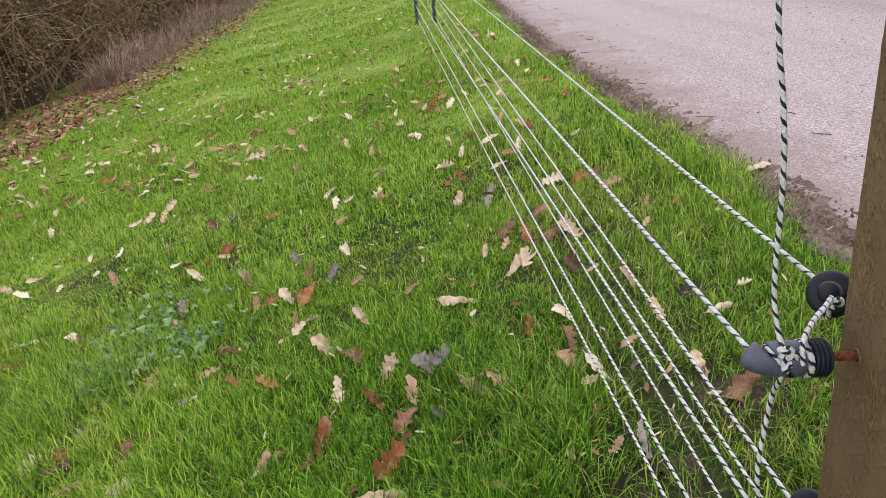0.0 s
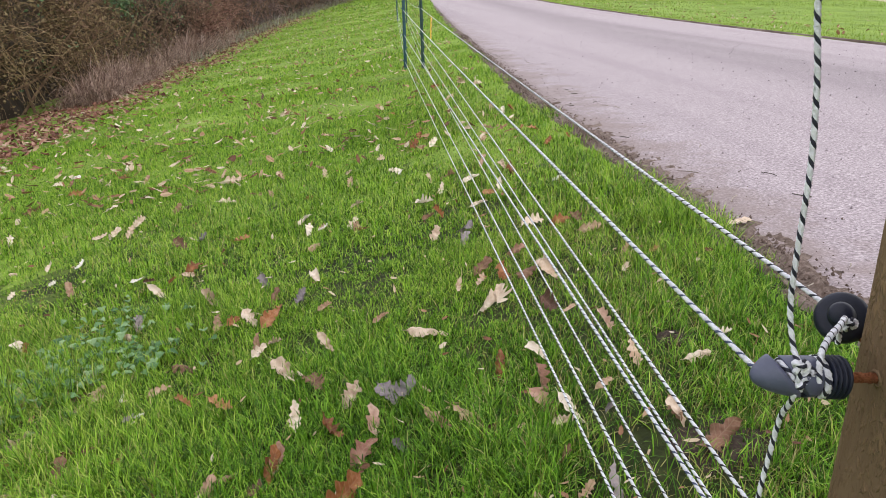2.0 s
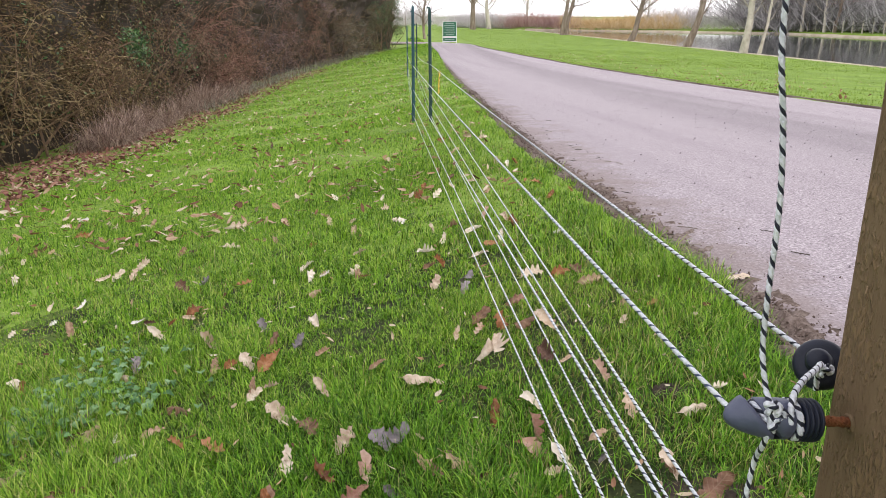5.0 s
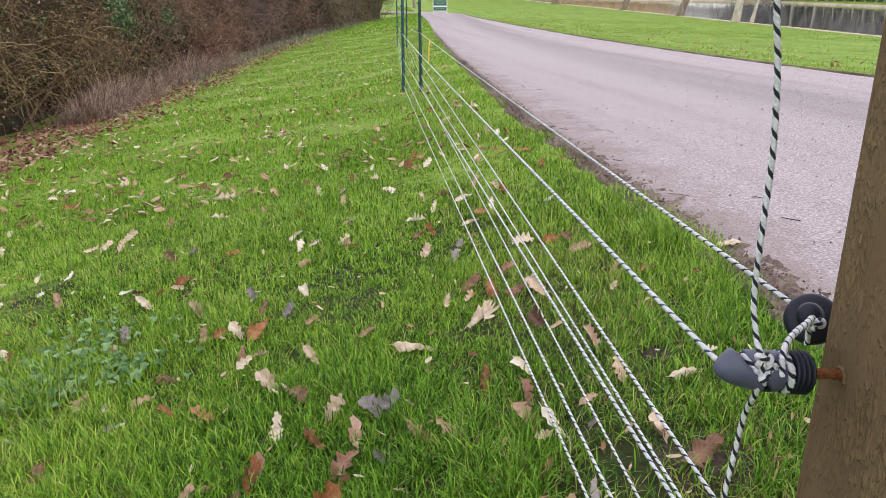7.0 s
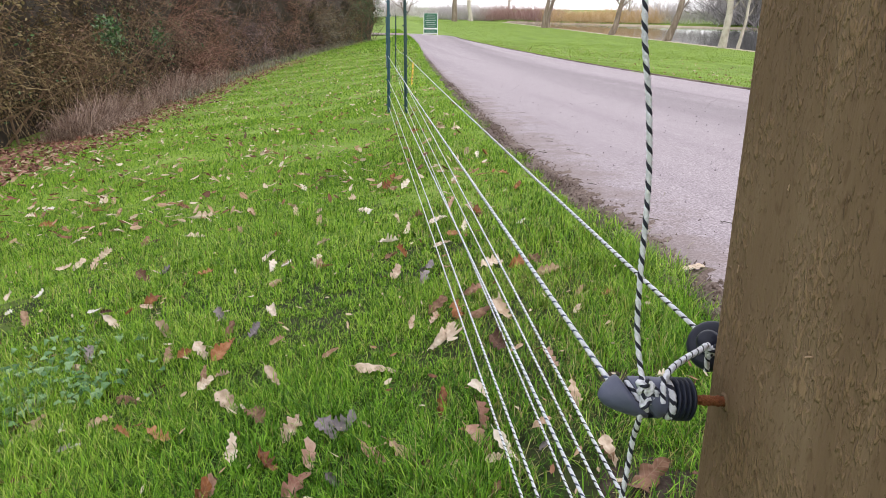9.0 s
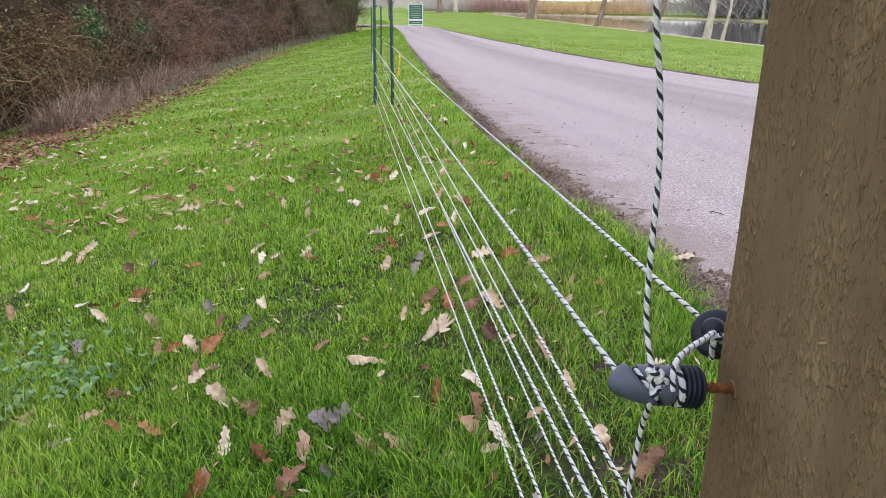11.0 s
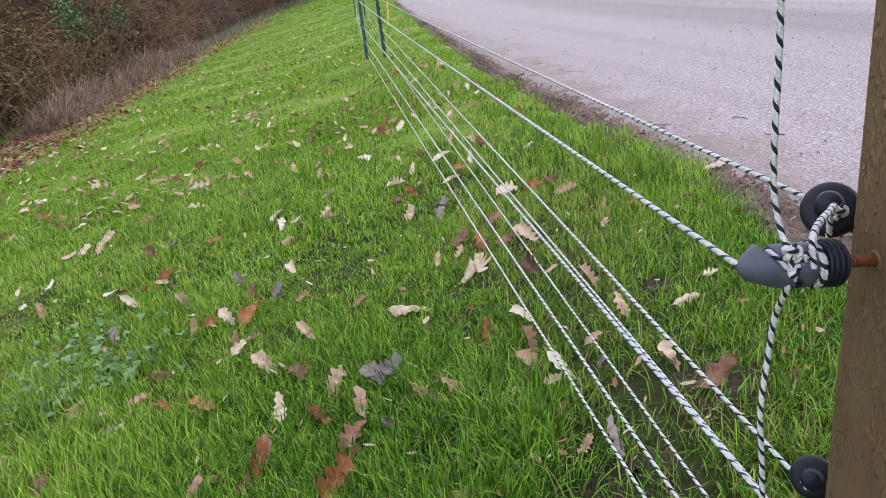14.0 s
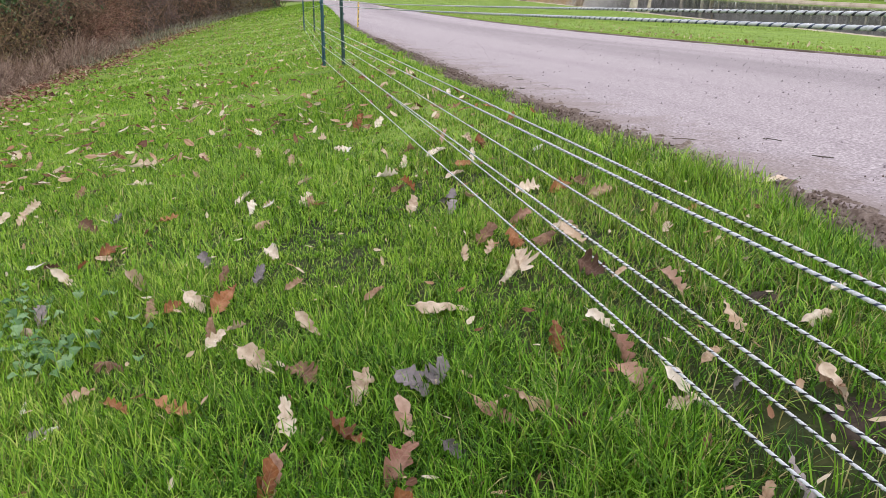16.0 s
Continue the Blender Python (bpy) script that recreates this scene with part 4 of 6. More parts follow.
def oak_leaf(seed, n=30, flat=1.0):
    """Vertices and triangles of a round-lobed, curled leaf one unit long, with its stalk."""
    r = random.Random(seed)
    lobes, wide = r.choice((3.0, 3.5, 4.0, 4.5)), r.uniform(0.19, 0.28)
    bend, fold, twist = r.uniform(-0.9, 1.6) * flat, r.choice((-0.9, 0.7, 1.2, 1.8)) * r.uniform(0.6, 1.1) * flat, r.uniform(-1.5, 1.5) * flat
    s = np.linspace(0, 1, n)
    env = np.sin(np.pi * np.clip(s, 0.0, 1) ** 0.72) ** 0.6
    env[-1] = 0.12
    cols, ks = [], (0.35, 0.7, 1.0)
    for side in (-1, 1):
        ph, deep = r.uniform(-0.35, 0.35), r.uniform(0.50, 0.70)
        lobe = np.abs(np.sin(np.pi * lobes * s + ph)) ** 0.8
        w = wide * env * (1 - deep + deep * lobe) * (1 + 0.16 * np.sin(9 * s + 5 * ph) + 0.10 * np.sin(31 * s + 9 * ph)) + 0.012
        lean = 0.09 * w / wide
        for k in (ks[::-1] if side < 0 else ks):
            cols.append((side * w * k, s * 0.93 + lean * k * k))
    cols.insert(3, (np.zeros(n), s))
    curl = (r.uniform(-6.0, 6.0) * flat, r.uniform(-6.0, 6.0) * flat)
    wave, ph2 = r.uniform(0.030, 0.060), r.random() * 6
    grid = np.zeros((n, 7, 3))
    for j, (x, y) in enumerate(cols):
        ax = np.abs(x)
        grid[:, j, 0], grid[:, j, 1] = x * (1 - 0.5 * min(1, abs(fold) * 0.35) * ax / wide), y - 0.5
        grid[:, j, 2] = curl[j > 3] * ax ** 2.2 * 0.8 + fold * 0.42 * ax + bend * 0.6 * (y - 0.5) ** 2 + wave * np.sin(2 * np.pi * lobes * y + ph2 + (j > 3) * 2.0) * (ax / wide) + 0.016 * np.sin(23 * y + 9 * x + ph2) + 0.010 * np.sin(41 * y - 17 * x)
    a = twist * grid[..., 1]
    x, z = grid[..., 0].copy(), grid[..., 2].copy()
    grid[..., 0], grid[..., 2] = x * np.cos(a) - z * np.sin(a), x * np.sin(a) + z * np.cos(a)
    i = np.arange(n * 7).reshape(n, 7)
    q = [i[:-1, :-1].ravel(), i[:-1, 1:].ravel(), i[1:, 1:].ravel(), i[1:, :-1].ravel()]
    t = np.concatenate([np.stack([q[0], q[1], q[2]], 1), np.stack([q[0], q[2], q[3]], 1)])
    base = grid[0, 3]
    stalk = np.array([[base, base + (0.01, -0.06, 0.01), base + (0.03, -0.13, 0.03)]])
    return joined((grid.reshape(-1, 3), t), tubes(stalk, np.array([[0.012, 0.009, 0.008]]), 3))


LEAF_MESH = {}
LEAF_WORDS = {"beige": "pale beige", "tan": "light tan", "rust": "rust-brown", "brown": "mid-brown", "dark": "dark wet brown", "grey": "grey-purple", "pink": "pinkish brown", "white": "bleached white"}
leaf_rng = random.Random(23)


def fallen_leaf(x, y, colour, size, turn=None):
    """One curled oak leaf lying in the grass."""
    kind = leaf_rng.randrange(12)
    if (colour, kind) not in LEAF_MESH:
        v, t = oak_leaf(100 + kind * 7 + len(colour), 26, 1.25)
        LEAF_MESH[colour, kind] = mesh_tris("fallen_leaf", v, t, LEAF[colour], True)
    ob = new("fallen_leaf", LEAF_MESH[colour, kind])
    up = 0.031 if x < float(road_left(y)) - 0.05 else 0.012
    z = max(float(terrain(x, y)), float(road_height(x, y)) if x > float(road_left(y)) else -9)
    lie = 1.0 if up > 0.03 else 0.2
    prop = Matrix.Rotation(radians(lie * leaf_rng.gauss(26, 13)), 4, "X")
    spin = pose(0, 0, 0, 0, lie * leaf_rng.gauss(0, 14), leaf_rng.uniform(0, 360) if turn is None else turn)
    ob.matrix_world = pose(x, y, z + up) @ prop @ spin @ Matrix.Diagonal((size, size, size * (1.0 if lie > 0.5 else 0.45), 1))
    return tagged(ob, LEAF_WORDS[colour] + " curled oak leaf lying in the grass", "leaf", "fallen leaves on the lawn")


fallen_leaf(-1.23, 2.69, "tan", 0.083, -157)
fallen_leaf(-0.86, 2.26, "grey", 0.080, 5)
fallen_leaf(-0.85, 2.15, "beige", 0.076, -142)
fallen_leaf(-0.87, 1.81, "dark", 0.054, -66)
fallen_leaf(-0.83, 1.82, "brown", 0.056, -35)
fallen_leaf(-0.87, 1.92, "grey", 0.080, -6)
fallen_leaf(-0.82, 1.79, "beige", 0.037, -45)
fallen_leaf(-0.85, 1.74, "beige", 0.036, -29)
fallen_leaf(-0.75, 1.76, "white", 0.028, -9)
fallen_leaf(-0.70, 1.65, "grey", 0.033, -56)
fallen_leaf(-0.68, 1.66, "white", 0.028, -81)
fallen_leaf(-0.63, 1.89, "brown", 0.079, -123)
fallen_leaf(-0.66, 1.77, "tan", 0.061, -64)
fallen_leaf(-0.58, 1.68, "rust", 0.057, -125)
fallen_leaf(-0.48, 1.62, "rust", 0.081, -120)
fallen_leaf(-0.59, 2.13, "tan", 0.077, 2)
fallen_leaf(-0.54, 2.13, "rust", 0.055, -41)
fallen_leaf(-0.49, 2.12, "beige", 0.087, -144)
fallen_leaf(-0.43, 2.09, "rust", 0.084, -28)
fallen_leaf(-0.44, 1.92, "brown", 0.080, 2)
fallen_leaf(-0.43, 1.88, "beige", 0.058, -38)
fallen_leaf(-0.39, 1.91, "beige", 0.044, -73)
fallen_leaf(-0.35, 1.74, "beige", 0.089, -139)
fallen_leaf(-0.27, 1.65, "brown", 0.086, -147)
fallen_leaf(-0.25, 1.83, "beige", 0.082, -161)
fallen_leaf(-0.30, 1.51, "beige", 0.080, 2)
fallen_leaf(-0.22, 1.43, "rust", 0.089, -140)
fallen_leaf(-0.32, 1.37, "pink", 0.068, -21)
fallen_leaf(-0.32, 1.40, "dark", 0.031, -63)
fallen_leaf(-0.18, 1.56, "beige", 0.084, -26)
fallen_leaf(-0.75, 1.54, "brown", 0.039, -68)
fallen_leaf(-0.65, 2.34, "beige", 0.089, -139)
fallen_leaf(-0.10, 1.53, "grey", 0.084, -152)
fallen_leaf(-0.06, 1.53, "grey", 0.088, -38)
fallen_leaf(-0.11, 1.93, "brown", 0.056, -56)
fallen_leaf(0.01, 1.80, "beige", 0.113, -97)
fallen_leaf(0.15, 1.56, "rust", 0.081, -12)
fallen_leaf(-0.13, 1.43, "pink", 0.080, -6)
fallen_leaf(-0.15, 1.34, "pink", 0.086, -34)
fallen_leaf(0.00, 1.40, "pink", 0.087, -146)
fallen_leaf(0.06, 1.38, "tan", 0.094, -130)
fallen_leaf(0.09, 1.32, "dark", 0.056, -65)
fallen_leaf(-0.08, 1.33, "grey", 0.037, -135)
fallen_leaf(0.18, 1.91, "beige", 0.091, -44)
fallen_leaf(0.21, 1.94, "beige", 0.083, -25)
fallen_leaf(0.24, 1.58, "beige", 0.061, -157)
fallen_leaf(0.22, 1.46, "pink", 0.080, -178)
fallen_leaf(0.21, 1.37, "pink", 0.085, -149)
fallen_leaf(0.25, 1.32, "beige", 0.082, -163)
fallen_leaf(0.23, 1.30, "beige", 0.051, -83)
fallen_leaf(0.34, 1.40, "tan", 0.052, -61)
fallen_leaf(0.32, 1.31, "grey", 0.034, -57)
fallen_leaf(0.43, 1.49, "tan", 0.080, -178)
fallen_leaf(0.43, 1.26, "tan", 0.065, -172)
fallen_leaf(0.57, 1.98, "beige", 0.043, -51)
fallen_leaf(0.42, 1.67, "pink", 0.077, -168)
fallen_leaf(0.63, 1.50, "beige", 0.040, -72)
fallen_leaf(0.32, 1.81, "dark", 0.076, -162)
fallen_leaf(0.36, 1.77, "tan", 0.043, -57)
fallen_leaf(0.21, 1.20, "brown", 0.041, -36)
fallen_leaf(-1.31, 3.00, "white", 0.080, -7)
fallen_leaf(-1.46, 3.07, "beige", 0.080, 7)
fallen_leaf(-1.35, 2.83, "white", 0.035, -47)
fallen_leaf(-0.98, 2.67, "white", 0.052, -71)
fallen_leaf(-0.93, 2.64, "dark", 0.049, -84)
fallen_leaf(-0.84, 2.61, "rust", 0.040, -40)
fallen_leaf(-0.79, 2.64, "tan", 0.050, -89)
fallen_leaf(-0.79, 2.72, "rust", 0.086, -32)
fallen_leaf(-0.92, 3.05, "dark", 0.093, -132)
fallen_leaf(-0.83, 3.07, "grey", 0.080, -5)
fallen_leaf(-0.65, 2.96, "rust", 0.069, -63)
fallen_leaf(-1.37, 3.40, "beige", 0.086, -34)
fallen_leaf(-1.31, 3.43, "beige", 0.086, -32)
fallen_leaf(-1.24, 3.43, "tan", 0.081, -10)
fallen_leaf(-1.24, 3.58, "beige", 0.084, -26)
fallen_leaf(-1.50, 3.96, "beige", 0.088, -37)
fallen_leaf(-1.93, 4.61, "rust", 0.115, -94)
fallen_leaf(-2.16, 5.23, "white", 0.076, -63)
fallen_leaf(-1.54, 4.64, "beige", 0.109, -103)
fallen_leaf(-1.80, 5.17, "beige", 0.081, -11)
fallen_leaf(-1.70, 5.13, "tan", 0.081, 10)
fallen_leaf(-1.05, 3.73, "dark", 0.063, -79)
fallen_leaf(-0.85, 3.69, "beige", 0.103, -100)
fallen_leaf(-0.89, 4.15, "beige", 0.115, -86)
fallen_leaf(-1.00, 4.39, "tan", 0.081, -10)
fallen_leaf(-0.63, 3.68, "tan", 0.082, -162)
fallen_leaf(-0.43, 3.48, "rust", 0.048, -60)
fallen_leaf(-0.42, 3.11, "beige", 0.089, -40)
fallen_leaf(-0.39, 2.96, "beige", 0.080, -8)
fallen_leaf(-0.33, 2.94, "white", 0.057, -41)
fallen_leaf(-0.35, 2.73, "tan", 0.058, -41)
fallen_leaf(-0.32, 2.38, "beige", 0.083, -157)
fallen_leaf(-0.49, 2.40, "grey", 0.081, -164)
fallen_leaf(-0.44, 2.27, "brown", 0.084, -25)
fallen_leaf(-0.35, 2.20, "grey", 0.080, -7)
fallen_leaf(-0.27, 2.09, "tan", 0.050, -61)
fallen_leaf(-0.41, 2.14, "rust", 0.059, -17)
fallen_leaf(-0.86, 2.50, "beige", 0.089, -140)
fallen_leaf(-0.38, 3.87, "tan", 0.082, -160)
fallen_leaf(-0.24, 3.61, "tan", 0.080, -5)
fallen_leaf(-0.20, 2.86, "brown", 0.081, -12)
fallen_leaf(-0.17, 2.85, "rust", 0.052, -89)
fallen_leaf(-0.33, 2.95, "beige", 0.058, -35)
fallen_leaf(-0.20, 3.21, "beige", 0.069, -58)
fallen_leaf(0.08, 3.03, "beige", 0.084, -84)
fallen_leaf(0.12, 2.85, "rust", 0.084, -154)
fallen_leaf(0.08, 2.81, "brown", 0.071, -55)
fallen_leaf(0.16, 3.17, "beige", 0.081, -16)
fallen_leaf(0.13, 3.42, "beige", 0.081, -166)
fallen_leaf(0.21, 3.38, "brown", 0.093, -50)
fallen_leaf(0.30, 3.25, "beige", 0.100, -61)
fallen_leaf(0.39, 3.53, "pink", 0.084, -25)
fallen_leaf(0.46, 3.39, "beige", 0.080, -176)
fallen_leaf(0.48, 3.25, "rust", 0.081, -166)
fallen_leaf(0.34, 2.98, "rust", 0.065, -89)
fallen_leaf(0.39, 3.05, "beige", 0.083, -24)
fallen_leaf(0.28, 2.85, "beige", 0.078, -69)
fallen_leaf(0.09, 2.59, "beige", 0.082, -16)
fallen_leaf(0.20, 2.59, "grey", 0.074, -38)
fallen_leaf(0.18, 2.47, "grey", 0.082, -19)
fallen_leaf(0.26, 2.56, "tan", 0.082, -162)
fallen_leaf(0.32, 2.27, "pink", 0.074, -58)
fallen_leaf(0.42, 2.51, "beige", 0.093, -71)
fallen_leaf(0.51, 2.48, "rust", 0.087, -64)
fallen_leaf(0.56, 2.47, "brown", 0.080, -172)
fallen_leaf(0.58, 2.36, "tan", 0.091, -72)
fallen_leaf(0.20, 2.17, "brown", 0.089, -40)
fallen_leaf(0.18, 2.07, "tan", 0.053, -24)
fallen_leaf(0.25, 2.09, "rust", 0.081, -170)
fallen_leaf(0.32, 2.08, "brown", 0.086, -44)
fallen_leaf(0.37, 2.14, "beige", 0.084, -27)
fallen_leaf(0.37, 2.04, "tan", 0.082, -164)
fallen_leaf(0.11, 2.05, "tan", 0.052, -33)
fallen_leaf(0.62, 3.00, "white", 0.054, -49)
fallen_leaf(0.00, 3.61, "white", 0.038, -46)
fallen_leaf(0.88, 2.34, "rust", 0.055, -50)
fallen_leaf(0.74, 3.71, "rust", 0.087, -34)
fallen_leaf(0.68, 2.06, "rust", 0.049, -45)
fallen_leaf(0.99, 2.18, "beige", 0.099, -61)
fallen_leaf(-0.21, 2.92, "beige", 0.082, -19)
fallen_leaf(-1.10, 3.73, "brown", 0.076, -18)
fallen_leaf(0.62, 2.13, "tan", 0.053, -42)
fallen_leaf(0.64, 4.94, "beige", 0.085, -30)
fallen_leaf(0.10, 4.19, "rust", 0.086, -31)
fallen_leaf(0.20, 4.16, "beige", 0.086, -32)
fallen_leaf(-1.13, 1.84, "rust", 0.090, -138)
fallen_leaf(-1.19, 2.20, "beige", 0.089, -141)
fallen_leaf(-1.38, 2.26, "beige", 0.103, -67)
fallen_leaf(-1.34, 2.10, "rust", 0.079, -86)
fallen_leaf(-1.06, 1.90, "beige", 0.081, 11)
fallen_leaf(-0.96, 1.50, "dark", 0.076, -77)
fallen_leaf(-0.97, 1.55, "rust", 0.081, -80)
fallen_leaf(-1.04, 1.53, "beige", 0.083, -30)
fallen_leaf(-0.94, 1.63, "tan", 0.066, -34)
fallen_leaf(-0.89, 1.40, "tan", 0.072, -58)
fallen_leaf(-0.76, 1.35, "beige", 0.074, -58)
fallen_leaf(-0.79, 1.47, "brown", 0.080, -10)
fallen_leaf(-0.45, 1.30, "brown", 0.082, -19)
fallen_leaf(-0.42, 1.34, "brown", 0.050, -77)
fallen_leaf(-0.35, 1.28, "dark", 0.044, -38)
fallen_leaf(-0.18, 1.22, "rust", 0.090, -43)
fallen_leaf(-0.33, 1.35, "rust", 0.082, -19)
fallen_leaf(-0.19, 1.12, "tan", 0.098, -96)
fallen_leaf(0.02, 1.07, "brown", 0.061, -89)
fallen_leaf(-0.00, 1.13, "dark", 0.028, -44)
fallen_leaf(0.22, 1.09, "tan", 0.044, -37)
fallen_leaf(0.27, 1.09, "grey", 0.080, 174)
fallen_leaf(0.47, 1.16, "dark", 0.095, -54)
fallen_leaf(0.43, 1.25, "beige", 0.066, -168)
fallen_leaf(0.55, 1.44, "beige", 0.069, -86)

# further leaves strewn between them
scattered = 0
for k in range(1300):
    y = 2.0 + 7.0 * leaf_rng.random() ** 1.25
    x = leaf_rng.uniform(max(-0.55 * y - 0.7, -3.9), float(road_left(y)) - 0.08)
    if (y < 3.7 and x > -0.42 * y - 0.1) or scattered >= 125:
        continue
    scattered += 1
    fallen_leaf(x, y, leaf_rng.choice(("beige", "beige", "beige", "tan", "tan", "rust", "rust", "brown", "brown", "pink", "dark")), leaf_rng.uniform(0.038, 0.088))


def strewn(name, xs, ys, sizes, mat, label, lift, n=11, flat=0.8, lo=0, tilt=0.4):
    """Many leaves as one piece of stuff."""
    vs, ts, k = [], [], 0
    shapes = [oak_leaf(500 + q, n, flat) for q in range(8)]
    g = np.random.default_rng(lo + 3)
    zs = terrain(xs, ys)
    for i in range(len(xs)):
        v, t = shapes[i % 8]
        a, b, c = g.uniform(0, 6.28), g.normal(0, tilt), g.normal(0, tilt)
        m = np.array(Euler((b, c, a)).to_matrix())
        vs.append((v * sizes[i]) @ m.T + (xs[i], ys[i], zs[i] + lift + abs(g.normal(0, 0.008))))
        ts.append(t + k)
        k += len(v)
    ob = new(name, mesh_tris(name, np.concatenate(vs), np.concatenate(ts), mat))
    return tagged(ob, label, "leaves", kind="stuff")


ly = 4.0 + 35.5 * RNG.random(4200) ** 1.45
lk = RNG.random(4200) ** 1.5
lx = hedge_edge(ly) - 0.1 + (road_left(ly) - 0.15 - hedge_edge(ly)) * lk
strewn("strewn_leaves", lx, ly, RNG.uniform(0.040, 0.085, 4200), MIXEDLEAF, "scattered pale and brown oak leaves on the lawn", 0.034, n=5)
ly = 4.0 + 30 * RNG.random(6400) ** 1.7
lx = hedge_edge(ly) + 0.62 - 2.1 * RNG.random(6400) ** 0.9 + 0.3 * RNG.normal(0, 1, 6400) * (RNG.random(6400) < 0.3)
strewn("leaf_litter", lx, ly, RNG.uniform(0.06, 0.12, 6400), LITTER, "thick red-brown leaf litter along the hedge foot", 0.03, n=4, lo=9)
ly = 9 + 32 * RNG.random(420)
lx = road_right(ly) + 0.15 + 7 * RNG.random(420) ** 1.5
strewn("verge_leaves", lx, ly, RNG.uniform(0.05, 0.11, 420), MIXEDLEAF, "scattered leaves on the grass beyond the road", 0.055, n=6, lo=17)

# crumbled bits of leaf between the blades
ly = 1.0 + 6.0 * RNG.random(900) ** 1.2
lx = np.maximum(-0.52 * ly - 0.7, -3.6) + (road_left(ly) - 0.1 - np.maximum(-0.52 * ly - 0.7, -3.6)) * RNG.random(900)
strewn("leaf_crumbs", lx, ly, RNG.uniform(0.012, 0.030, 900), MIXEDLEAF, "small crumbled bits of dry leaf in the grass", 0.030, n=5, lo=27)

# twigs and crumbs at the road's edge
ty = 1.2 + 9 * RNG.random(90)
tx = road_left(ty) - 0.02 + 0.5 * RNG.random(90) ** 2.2
ta = RNG.uniform(0, 6.28, 90)
tl = RNG.uniform(0.006, 0.04, 90)
mid = np.stack([tx, ty, road_height(tx, ty) + 0.006], 1)
half = np.stack([np.cos(ta) * tl, np.sin(ta) * tl, np.zeros(90)], 1)
bow = np.stack([-np.sin(ta), np.cos(ta), np.full(90, 0.2)], 1) * (tl * 0.12)[:, None]
v, t = tubes(np.stack([mid - half, mid + bow, mid + half], 1), np.full((90, 3), 0.0016), 4)
tagged(new("twigs", mesh_tris("twigs", v, t, TWIG["grey"])), "broken twigs and stalks on the road's edge", "twigs", kind="stuff")
NC = 9000
cy = 1.0 + 12 * RNG.random(NC) ** 1.5
cx = road_left(cy) - 0.05 + 0.45 * RNG.random(NC) ** 6
cx[:3200] = road_left(cy[:3200]) + RNG.normal(0.045, 0.035, 3200)
cr = RNG.uniform(0.0008, 0.0034, NC) * (0.35 + RNG.random(NC) ** 3)
cr[:3200] = RNG.uniform(0.002, 0.0085, 3200) * RNG.random(3200) ** 0.8 + 0.001
octa = np.array([(1, 0, 0), (0, 1, 0), (-1, 0, 0), (0, -1, 0), (0, 0, 1), (0, 0, -1)], float)
otri = np.array([(0, 1, 4), (1, 2, 4), (2, 3, 4), (3, 0, 4), (1, 0, 5), (2, 1, 5), (3, 2, 5), (0, 3, 5)])
cz = np.maximum(terrain(cx, cy), road_height(cx, cy))
cv = np.stack([cx, cy, cz + 0.002], 1)[:, None] + octa[None] * cr[:, None, None] * RNG.uniform(0.6, 1.3, (NC, 6, 1))
tagged(new("soil_crumbs", mesh_tris("soil_crumbs", cv.reshape(-1, 3), (otri[None] + 6 * np.arange(NC)[:, None, None]).reshape(-1, 3), SOIL)), "crumbs of dark soil strewn on the road's edge", "soil", kind="stuff")
py = 1.0 + 11 * RNG.random(900)
px = road_left(py) + 0.1 + (road_right(py) - road_left(py) - 0.3) * RNG.random(900)
pr = RNG.uniform(0.003, 0.009, 900)
pv = np.stack([px, py, road_height(px, py) + 0.001], 1)[:, None] + octa[None] * pr[:, None, None] * RNG.uniform(0.6, 1.3, (900, 6, 1))
tagged(new("road_grit", mesh_tris("road_grit", pv.reshape(-1, 3), (otri[None] + 6 * np.arange(900)[:, None, None]).reshape(-1, 3), ROADMAT)), "loose pale grit on the road", "grit", kind="stuff")

# broad-leaved weeds in the turf
wc = [(-1.01, 1.94), (-1.01, 1.88), (-0.88, 2.07), (-0.88, 2.00), (-0.86, 2.30), (-1.03, 2.20), (-0.93, 1.90), (-0.80, 1.97)]
vs, ts, k = [], [], 0
for cx_, cy_ in wc:
    for q in range(30):
        x0, y0 = cx_ + RNG.normal(0, 0.085), cy_ + RNG.normal(0, 0.085)
        a, ln, wd = RNG.uniform(0, 6.28), RNG.uniform(0.018, 0.038), RNG.uniform(0.009, 0.016)
        d, e = np.array((math.cos(a), math.sin(a))), np.array((-math.sin(a), math.cos(a)))
        z0 = float(terrain(x0, y0)) + RNG.uniform(0.030, 0.052)
        o2 = np.array((x0, y0))
        pts = [(*(o2), z0 - 0.012), (*(o2 + d * ln * 0.45 + e * wd), z0 + 0.006), (*(o2 + d * ln * 0.5), z0 + 0.001), (*(o2 + d * ln * 0.45 - e * wd), z0 + 0.006), (*(o2 + d * ln * 0.85 + e * wd * 0.6), z0 + 0.004), (*(o2 + d * ln), z0), (*(o2 + d * ln * 0.85 - e * wd * 0.6), z0 + 0.004)]
        vs += pts
        ts += [(k, k + 2, k + 1), (k, k + 3, k + 2), (k + 1, k + 2, k + 4), (k + 2, k + 5, k + 4), (k + 2, k + 6, k + 5), (k + 2, k + 3, k + 6)]
        k += 7
tagged(new("weeds", mesh_tris("weeds", vs, ts, WEED)), "blue-green broad-leaved weeds growing in the turf", "weeds", kind="stuff")

# ---- the hedge ----


